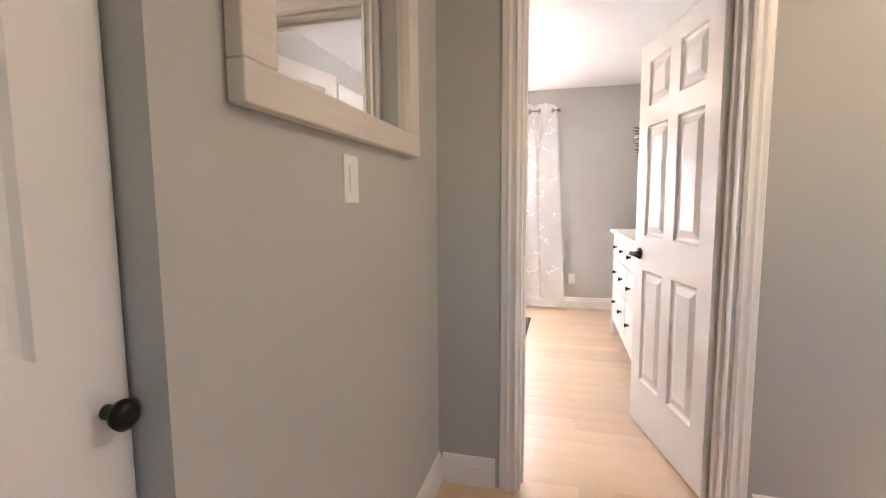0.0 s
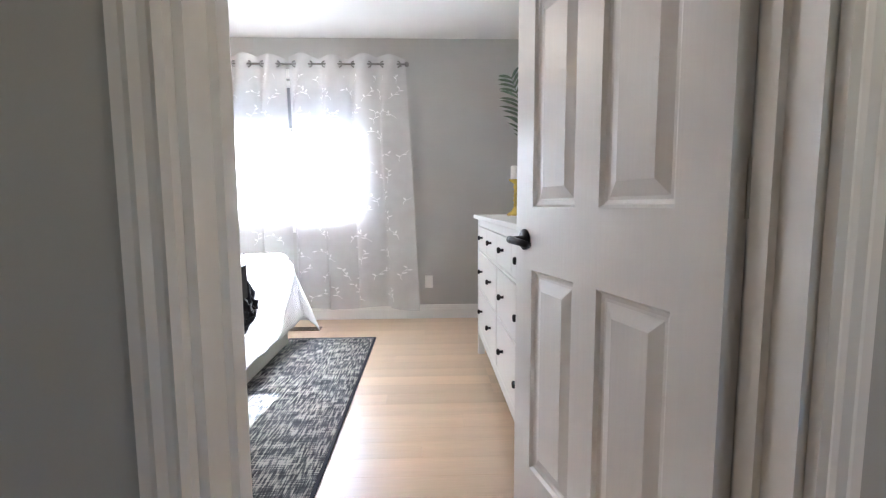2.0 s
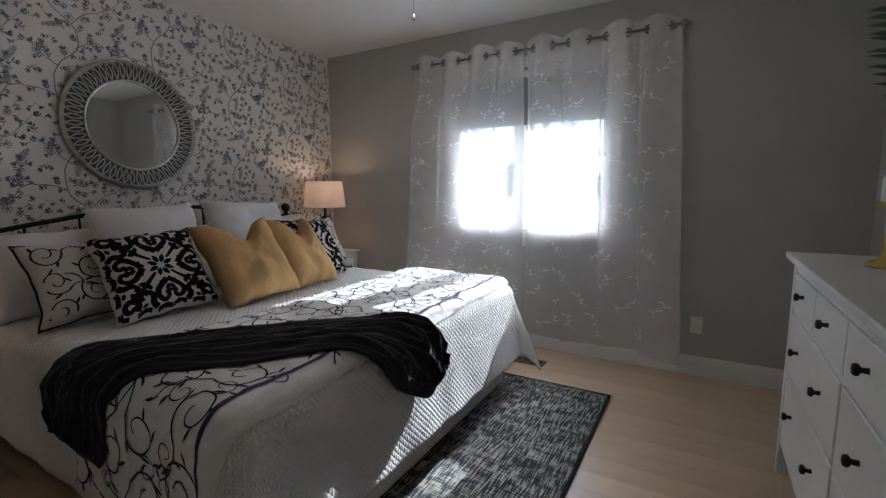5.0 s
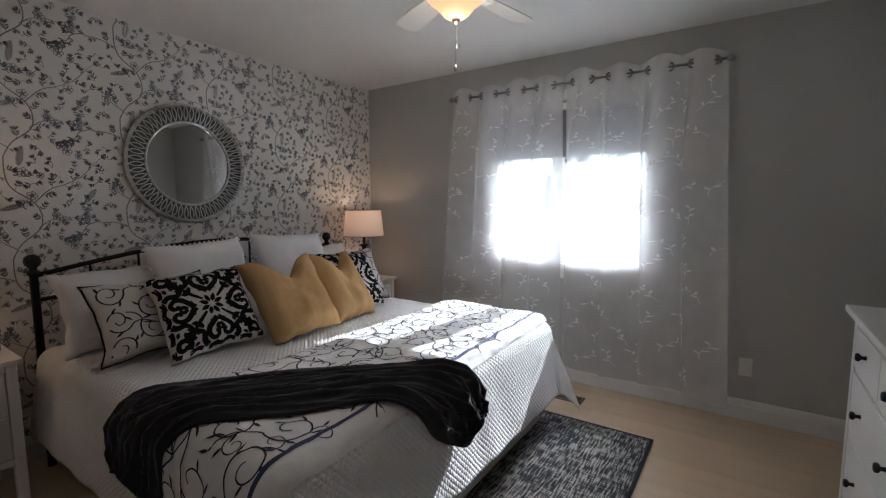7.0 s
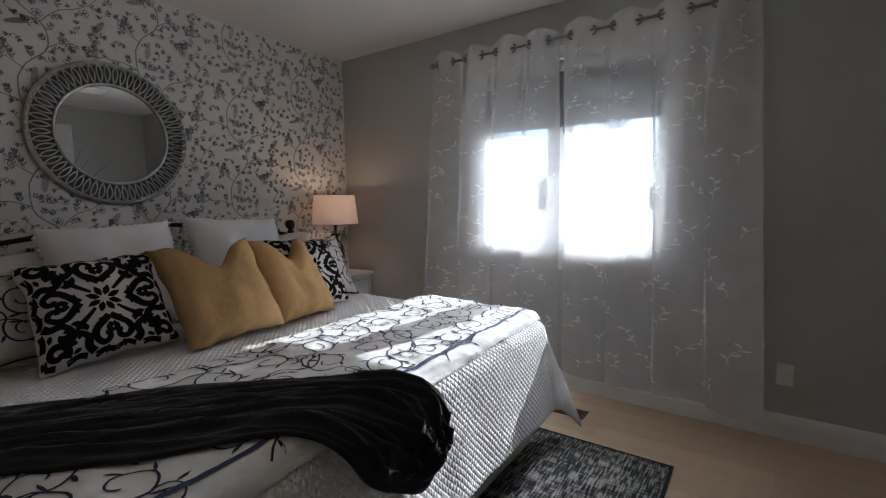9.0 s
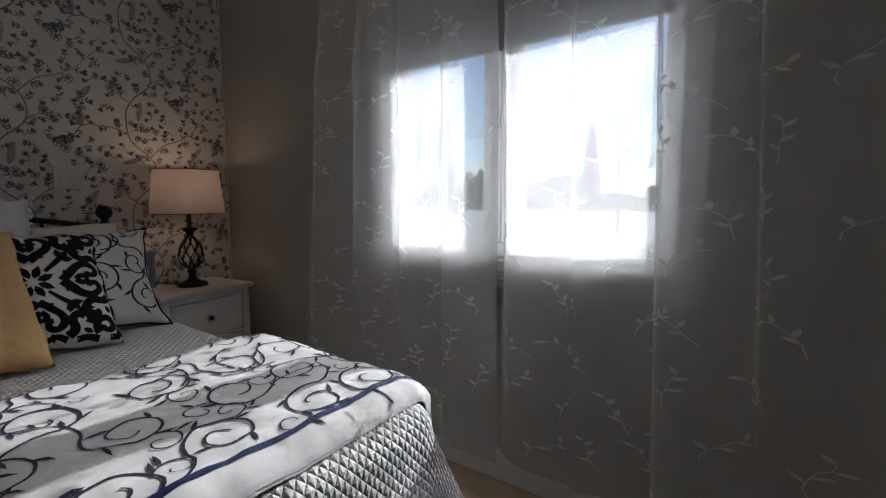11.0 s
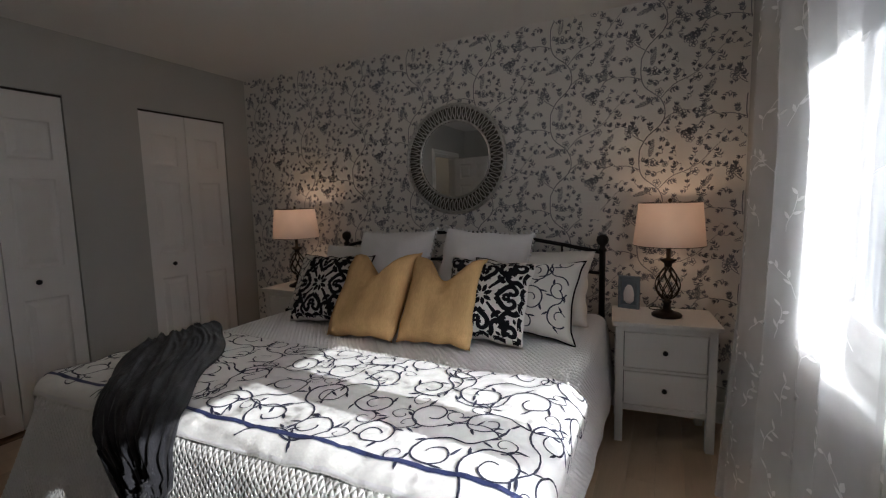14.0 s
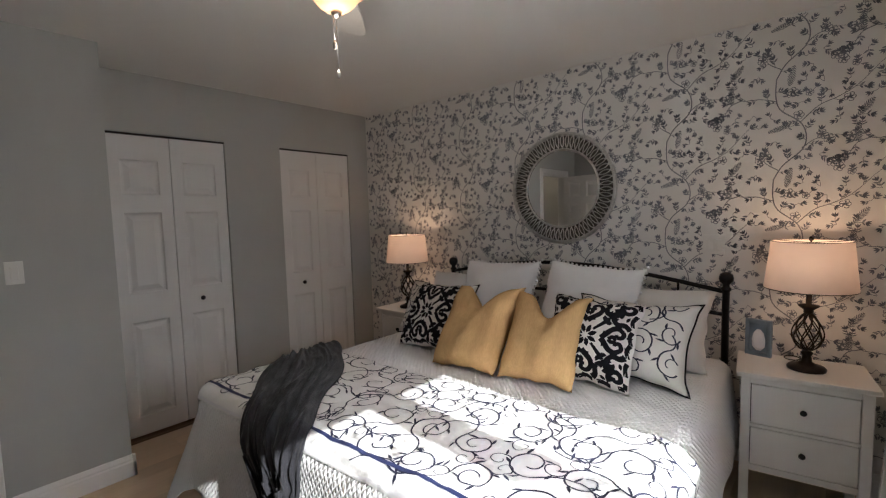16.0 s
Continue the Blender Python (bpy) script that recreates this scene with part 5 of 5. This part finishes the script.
part("frame", boxes((-0.155, -0.055, 0, 0.155, -0.038, 0.005), (-0.155, 0.038, 0, 0.155, 0.055, 0.005), (-0.155, -0.038, 0, -0.13, 0.038, 0.005), (0.13, -0.038, 0, 0.155, 0.038, 0.005), (-0.13, -0.004, 0.0, 0.13, 0.004, 0.004)), BEIGE_METAL, reg)
sl = part("slat", boxes((-0.0025, -0.038, 0.001, 0.0025, 0.038, 0.004)), BEIGE_METAL, reg, "", False, (-0.117, 0, 0))
for k in range(1, 19):
    again(sl, (-0.117 + 0.013 * k, 0, 0))


def plate(name, at, rz, w, label, category, rockers, material=PLASTIC):
    """A wall plate that faces along +x before its turn."""
    ob = thing(name, at, label, category, kind="structure", rz=rz)
    part("plate", boxes((0, -w / 2, -0.058, 0.006, w / 2, 0.058), bev=0.002, seg=2), material, ob)
    for k in range(rockers):
        y = (k - (rockers - 1) / 2) * 0.046
        part("rocker", boxes((0.006, y - 0.016, -0.033, 0.010, y + 0.016, 0.033), bev=0.002), material, ob)
    return ob


plate("outlet", (3.24, YW, 0.345), -90, 0.072, "white wall outlet above the baseboard", "outlet", 1)
plate("light_switch", (2.755, YE1, 1.272), 90, 0.072, "white rocker light switch", "light switch", 1)
plate("light_switch", (0.0, 3.168, 1.288), 0, 0.115, "double switch plate covered like the wallpaper", "light switch", 2, PAPER)
plate("light_switch", (HX, -0.392, 1.285), 0, 0.075, "white rocker light switch in the hall", "light switch", 1)

# ---- hall ----
WASHED = mat("whitewashed wood", (0.66, 0.62, 0.57), 0.55, var=0.10, scale=6, bump=0.5, bscale=70, stretch=(1, 0.08, 1))
hm = thing("hall_mirror", (HX + 0.002, -0.37, 1.82), "large rectangular mirror in a whitewashed wood frame", "mirror")
for z0, z1 in ((-0.44, -0.372), (0.372, 0.44)):
    part("frame_rail", boxes((0, -0.44, z0, 0.035, 0.44, z1), bev=0.004, seg=2), WASHED, hm)
for y0, y1 in ((-0.44, -0.35), (0.35, 0.44)):
    part("frame_stile", boxes((0, y0, -0.372, 0.034, y1, 0.372), bev=0.004, seg=2), WASHED, hm)
part("glass", boxes((0.006, -0.352, -0.374, 0.012, 0.352, 0.374)), MIRROR, hm, "clear mirror glass")
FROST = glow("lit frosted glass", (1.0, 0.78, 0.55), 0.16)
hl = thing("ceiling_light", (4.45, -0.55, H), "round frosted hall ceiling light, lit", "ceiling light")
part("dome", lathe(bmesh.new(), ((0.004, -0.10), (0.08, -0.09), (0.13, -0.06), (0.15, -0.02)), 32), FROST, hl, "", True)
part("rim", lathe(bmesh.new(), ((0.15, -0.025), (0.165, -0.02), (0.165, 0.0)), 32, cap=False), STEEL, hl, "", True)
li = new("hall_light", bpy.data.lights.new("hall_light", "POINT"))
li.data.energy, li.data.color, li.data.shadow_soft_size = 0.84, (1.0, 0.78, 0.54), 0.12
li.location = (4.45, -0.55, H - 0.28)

# bathroom: vanity, tiled floor, window
van = thing("vanity", (5.55, 1.30, 0), "white bathroom vanity cabinet", "cabinet")
part("body", boxes((-0.5, -0.45, 0.1, 0.5, 0.45, 0.86), bev=0.004), FURN, van)
part("plinth", boxes((-0.44, -0.42, 0, 0.46, 0.42, 0.1)), DARK_GAP, van)
part("worktop", boxes((-0.52, -0.47, 0.86, 0.52, 0.47, 0.89), bev=0.004), PLASTIC, van)
for z in (0.14, 0.38, 0.62):
    d = part("drawer", boxes((-0.515, -0.43, z, -0.50, 0.43, z + 0.22), bev=0.003), FURN, van)
    part("handle", tube(bmesh.new(), [(-0.53, -0.08, z + 0.16), (-0.535, 0, z + 0.16), (-0.53, 0.08, z + 0.16)], 0.006, 6), STEEL, d)
TILE = mat("white hexagon tile", (0.70, 0.70, 0.69), 0.3, var=0.05, random=0.04)
structure("floor_bath", boxes((4.18, YE1, -0.02, 6.3, 2.1, -0.006)), mat("grey grout", (0.3, 0.3, 0.3), 0.9), "white hexagon tiled bathroom floor", "floor")
fb = bpy.data.objects["floor_bath"]
hexm = part("tile", lathe(bmesh.new(), ((0.052, -0.005), (0.052, 0.0)), 6), TILE, fb, "", False, (4.25, 0.68, 0))
for i in range(12):
    for j in range(13):
        if i or j:
            again(hexm, (4.25 + 0.0945 * i + 0.047 * (j % 2), 0.68 + 0.082 * j, 0), fb)

# ---- ceiling fan ----
fan = thing("ceiling_fan", (2.087, 2.36, H), "white ceiling fan with a frosted bowl light, lit", "ceiling fan")
part("canopy", lathe(bmesh.new(), ((0.075, 0), (0.08, -0.02), (0.06, -0.045), (0.11, -0.06), (0.125, -0.10), (0.115, -0.145), (0.085, -0.155), (0.085, -0.17)), 32), TRIM, fan, "white motor housing", True)
BOWL = glow("frosted amber glass", (1.0, 0.50, 0.25), 0.13)
part("bowl", lathe(bmesh.new(), ((0.005, -0.305), (0.036, -0.300), (0.058, -0.285), (0.078, -0.262), (0.092, -0.245), (0.112, -0.232), (0.130, -0.214), (0.140, -0.190), (0.143, -0.172), (0.135, -0.166)), 40), BOWL, fan, "frosted amber glass bowl", True)
part("cap", lathe(bmesh.new(), ((0.004, -0.325), (0.012, -0.318), (0.02, -0.306), (0.012, -0.30)), 16), STEEL, fan, "", True)
for nm, x, ln in (("pull_chain", 0.0, 0.185), ("pull_chain", 0.012, 0.09)):
    bm = tube(bmesh.new(), [(x, 0.0, -0.31), (x, 0, -0.31 - ln)], 0.0015, 5)
    lathe(bm, ((0.004, -0.31 - ln - 0.030), (0.007, -0.31 - ln - 0.024), (0.007, -0.31 - ln - 0.010), (0.002, -0.31 - ln)), 12, (x, 0, 0))
    part(nm, bm, STEEL, fan, "thin metal pull chain", True)
bm = bmesh.new()
outline = [(0.20, -0.05), (0.34, -0.062), (0.50, -0.066), (0.545, -0.05), (0.555, 0.0), (0.545, 0.05), (0.50, 0.066), (0.34, 0.062), (0.20, 0.05)]
top = [bm.verts.new((x, y, 0.004 + 0.18 * y)) for x, y in outline]
low = [bm.verts.new((x, y, -0.002 + 0.18 * y)) for x, y in outline]
bm.faces.new(top)
bm.faces.new(low[::-1])
for i in range(len(outline)):
    j = (i + 1) % len(outline)
    bm.faces.new((top[j], top[i], low[i], low[j]))
BLADE = mat("white fan blade", (0.74, 0.72, 0.69), 0.45, var=0.04, scale=4)
blade = part("blade", bm, BLADE, fan, "", False, (0, 0, -0.163))
arm = part("blade_arm", boxes((0.10, -0.02, -0.008, 0.24, 0.02, -0.003), bev=0.002), TRIM, fan, "", False, (0, 0, -0.163))
blade.rotation_euler = arm.rotation_euler = (0, 0, radians(81))
for k in range(1, 5):
    again(blade, (0, 0, -0.163), None, 81 + 72 * k)
    again(arm, (0, 0, -0.163), None, 81 + 72 * k)
li = new("fan_light", bpy.data.lights.new("fan_light", "POINT"))
li.data.energy, li.data.color, li.data.shadow_soft_size = 0.95, (1.0, 0.84, 0.66), 0.1
li.location = (2.087, 2.36, H - 0.42)

# ---- curtains ----
SHEER = sheer("white sheer voile", (0.96, 0.96, 0.96), 0.45, 0.38)
EMB = sheer("white embroidery thread", (0.95, 0.95, 0.95), 0.10, 0.42)
rod = thing("curtain_rod", (2.06, 3.90, 2.265), "thin brushed steel curtain rod over the window", "curtain rod")
part("pole", tube(bmesh.new(), [(-0.985, 0, 0), (0.985, 0, 0)], 0.008, 10), ROD_STEEL, rod, "", True)
for s in (-1, 1):
    bm = lathe(bmesh.new(), ((0.008, 0), (0.018, 0.005), (0.022, 0.02), (0.016, 0.034), (0.004, 0.04)), 16)
    for v in bm.verts:
        v.co = (s * (0.985 + v.co.z), v.co.x, v.co.y)
    bmesh.ops.recalc_face_normals(bm, faces=bm.faces)
    part("finial", bm, ROD_STEEL, rod, "", True)
    part("bracket", boxes((s * 0.95 - 0.008, -0.008, -0.02, s * 0.95 + 0.008, 0.10, 0.0), bev=0.002), ROD_STEEL, rod)


def curtain(name, x0, x1, bottom, spread, seed, side, label):
    """A grommet-top sheer: folds at the rod that open out lower down."""
    r = random.Random(seed)
    ob = thing(name, ((x0 + x1) / 2, 3.90, 2.30), label, "curtain", "sheer curtains")
    cx = (x0 + x1) / 2
    folds = 4.0
    p1, p2 = r.uniform(0, 6), r.uniform(0, 6)

    def at(u, z, lift=0.0):
        """u along the cloth 0..1, z the height."""
        f = (2.30 - z) / 2.2
        w = (x1 - x0) * (1 + spread * f)
        x = (x1 - (1 - u) * w) if side < 0 else (x0 + u * w)
        inner = u if side < 0 else 1 - u
        x += 0.012 * f * math.sin(4 * math.pi * u + p1 + f) * math.sin(math.pi * u)
        x += 0.052 * min(1, f * 4) * (math.cos(2 * math.pi * folds * u) - 1)
        y = 3.90 + 0.024 * math.cos(2 * math.pi * folds * u) * (1 - 0.55 * min(1, f * 1.4))
        y += min(1, f * 3) * (0.012 + 0.036 * min(1, inner / 0.5)) - 0.085 * f * max(0.0, 0.5 - inner) / 0.5 + 0.016 * f * math.sin(5 * math.pi * u + p2 + 1.5 * f) + 0.008 * f * math.sin(13 * math.pi * u + p1 * 2 + f)
        y = min(y, 3.962)
        zz = z + (0.022 * abs(math.sin(2 * math.pi * folds * u / 1.0 * 0.5)) - 0.012) * max(0, 1 - f * 9)
        return Vector((x, y - lift, zz)) - Vector((cx, 3.90, 2.30))

    bm = bmesh.new()
    sheet(bm, lambda u, v: at(u, bottom + 0.018 * math.sin(u * 9 + p1) + (2.325 - bottom) * v), 110, 44)
    part("cloth", bm, SHEER, ob, "sheer white voile", True)
    bm = bmesh.new()
    sheet(bm, lambda u, v: at(u, 2.205 + 0.12 * v, 0.002), 110, 3)
    part("top_hem", bm, SHEER, ob, "doubled top hem", True)
    bm = bmesh.new()
    sheet(bm, lambda u, v: at(u, bottom + 0.018 * math.sin(u * 9 + p1) + 0.055 * v, 0.002), 110, 2)
    part("lower_hem", bm, SHEER, ob, "doubled lower hem", True)
    for e in (0.0, 1.0):
        bm = bmesh.new()
        sheet(bm, lambda u, v: at(abs(e - 0.022 * u), bottom + 0.02 + (2.30 - bottom - 0.02) * v, 0.002), 2, 44)
        part("side_hem", bm, SHEER, ob, "doubled side hem", True)
    for k in range(8):
        u = (k + 0.5) / 8
        p = at(u, 2.262)
        bm = tube(bmesh.new(), [(0.0, 0.024 * math.cos(0.393 * j), 0.024 * math.sin(0.393 * j)) for j in range(16)], 0.006, 6, True)
        g = part("grommet", bm, ROD_STEEL, ob, "brushed steel ring", True, (p.x, p.y, -0.036))
        g.rotation_euler = (0, 0, radians(66 if k % 2 else -66))
    polys = []
    for row in range(12):
        for col in range(8):
            ux, uz = (col + 0.5 + 0.5 * (row % 2)) / 8.5 + r.uniform(-0.02, 0.02), 0.20 + 0.175 * row + r.uniform(-0.03, 0.03)
            ang, px, pz = 1.57 + r.uniform(-0.5, 0.5), ux * 1.0, uz
            pts = [(px, pz)]
            for k in range(6):
                ang += r.uniform(-0.45, 0.45)
                px, pz = px + 0.019 * math.cos(ang), pz + 0.019 * math.sin(ang)
                pts.append((px, pz))
                if k in (1, 2, 4, 5):
                    leaf(polys, px, pz, ang + (0.8 if k % 2 else -0.8), 0.028, 0.0115)
            stroke(polys, pts, 0.0022)
    polys = [p for p in polys if all(0.01 < a < 0.99 and bottom + 0.06 < b < 2.18 for a, b in p)]
    lay("embroidery", polys, lambda a, b: at(a, b, 0.003), EMB, ob, "white embroidered leafy sprigs")["kind"] = "stuff"
    return ob


curtain("curtain", 1.06, 2.018, 0.10, 0.10, 3, -1, "sheer white embroidered curtain, drawn over the window")
curtain("curtain", 2.047, 3.05, 0.12, 0.11, 8, 1, "sheer white embroidered curtain, drawn over the window")

# ---- trees outdoors ----
BARK = mat("grey bark", (0.11, 0.09, 0.075), 0.9, var=0.3, scale=4)
NEEDLE = mat("dark spruce needles", (0.035, 0.06, 0.035), 0.8, var=0.4, scale=3)


def bare_tree(at, h, seed, sway=1.0, low=3):
    r = random.Random(seed)
    ob = thing("tree", at, "bare winter tree with fine grey branches", "tree", "bare trees")
    trunk = [(sway * 0.03 * h * math.sin(k * 0.7 + seed) * k / 8, sway * 0.02 * h * math.cos(k + seed) * k / 8, h * 0.8 * k / 8) for k in range(9)]
    part("trunk", tube(bmesh.new(), trunk, lambda f: 0.02 * h * (1.05 - f), 8), BARK, ob, "", True)
    bm = bmesh.new()

    def grow(p, d, ln, rad, depth):
        pts = [p]
        for k in range(3):
            d = (d + Vector((r.uniform(-0.25, 0.25), r.uniform(-0.25, 0.25), r.uniform(0.0, 0.22)))).normalized()
            pts.append(pts[-1] + d * ln / 3)
        tube(bm, pts, lambda f: rad * (1 - 0.5 * f), 4)
        if depth:
            for q in pts[1:]:
                for _ in range(2):
                    grow(q, (d + Vector((r.uniform(-1, 1), r.uniform(-1, 1), r.uniform(0, 0.6)))).normalized(), ln * 0.6, rad * 0.5, depth - 1)

    for k in range(low, 9):
        for _ in range(2):
            a = r.uniform(0, 6.28)
            grow(Vector(trunk[k]), Vector((math.cos(a), math.sin(a), 0.7)).normalized(), h * 0.22, 0.006 * h, 2)
    part("branches", bm, BARK, ob)


def spruce(at, h, seed):
    r = random.Random(seed)
    ob = thing("tree", at, "dark green spruce with drooping boughs", "tree", "spruces")
    part("trunk", tube(bmesh.new(), [(0, 0, 0), (0, 0, h)], lambda f: 0.018 * h * (1.02 - f), 8), BARK, ob)
    vs, fs = [], []
    for k in range(1400):
        f = r.random() ** 0.8
        rad = 0.24 * h * (1 - f) * r.uniform(0.25, 1.0)
        a = r.uniform(0, 6.28)
        p = Vector((rad * math.cos(a), rad * math.sin(a), h * (0.1 + 0.9 * f) - 0.22 * rad))
        d = Vector((math.cos(a), math.sin(a), -0.45)).normalized() * h * 0.05
        w = Vector((-math.sin(a), math.cos(a), r.uniform(-0.4, 0.4))) * h * 0.012
        i = len(vs)
        vs += [p - d, p + w, p + d, p - w]
        fs.append((i, i + 1, i + 2, i + 3))
    me = bpy.data.meshes.new("crown")
    me.from_pydata([tuple(v) for v in vs], [], fs)
    me.materials.append(NEEDLE)
    c = new("crown", me)
    c.parent = ob


for k, (x, y, h) in enumerate(((-9, 26, 6.5), (-4.5, 31, 8), (-14, 34, 7.5), (2.5, 36, 8), (8, 33, 7), (-20, 30, 8.5))):
    bare_tree((x, y, -0.7), h, k + 1)
for k, (x, y, h) in enumerate(((-24, 40, 11), (-11, 46, 9), (13, 45, 10))):
    spruce((x, y, -0.7), h, k + 30)
woods = []
fs = []
rw = random.Random(4)
for k in range(2600):
    x, y = rw.uniform(-120, 120), rw.uniform(95, 120)
    z = -0.7 + rw.random() ** 1.5 * (6 + 2.5 * math.sin(x * 0.09) + 1.5 * math.sin(x * 0.31))
    i = len(woods)
    s = rw.uniform(0.5, 1.5)
    woods += [(x - s, y, z - s), (x + s, y + 0.5, z - s * 0.6), (x + s * 0.4, y, z + s), (x - s * 0.7, y + 0.3, z + s * 0.6)]
    fs.append((i, i + 1, i + 2, i + 3))
me = bpy.data.meshes.new("far_woods")
me.from_pydata(woods, [], fs)
me.materials.append(mat("hazy far woods", (0.13, 0.12, 0.11), 0.95, var=0.3, scale=0.05))
tagged(new("far_woods", me), "grey-brown bare woods along the horizon", "woods", "", "stuff")

# ---- floor boards ----
structure("floor", boxes((0, YC, -0.013, XR, YW, -0.0115), (HX, -3.3, -0.013, 5.3, YC, -0.0115), (XP, YC, -0.0132, XR, YE1, -0.0117)), mat("joint brown", (0.16, 0.10, 0.06), 0.9), "pale maple board floor", "floor")
floor = bpy.data.objects["floor"]
PW = 0.1285
rf = random.Random(11)
shapes = {}


def board(x0, x1, y0, y1):
    key = (round(x1 - x0, 2), round(y1 - y0, 4))
    if key not in shapes:
        lx, ly = key[0] - 0.0004, key[1] - 0.0004
        bm = bmesh.new()
        c = 0.0005
        low = [bm.verts.new(p) for p in ((0, 0, -0.011), (lx, 0, -0.011), (lx, ly, -0.011), (0, ly, -0.011))]
        mid = [bm.verts.new(p) for p in ((0, 0, -c), (lx, 0, -c), (lx, ly, -c), (0, ly, -c))]
        top = [bm.verts.new(p) for p in ((c, c, 0), (lx - c, c, 0), (lx - c, ly - c, 0), (c, ly - c, 0))]
        for a, b in ((low, mid), (mid, top)):
            for i in range(4):
                bm.faces.new((a[i], a[(i + 1) % 4], b[(i + 1) % 4], b[i]))
        bm.faces.new(top)
        shapes[key] = part("board", bm, MAPLE, floor, "", False, (x0, y0, 0))
    else:
        again(shapes[key], (x0, y0, 0), floor)


def run(xa, xb, y0, y1):
    x = xa
    first = True
    while x < xb - 1e-4:
        ln = rf.choice((0.4, 0.8, 1.2, 0.6)) if first else rf.choice((0.8, 1.0, 1.2, 1.4, 1.6))
        first = False
        e = x + ln
        if e > xb - 0.25:
            e = xb
        board(x, e, y0, y1)
        x = e


y = 1.532 - PW * 38
while y < YW:
    y1 = min(y + PW, YW)
    if y >= YE1 - 0.02:
        run(0.0, XR, y, y1)
    elif y >= YC - 0.02:
        run(0.0, XP, y, y1)
        run(HX if y < YE0 else XP, 5.3, y, y1)
    elif y > -3.3:
        run(HX, 5.3, y, y1)
    y += PW
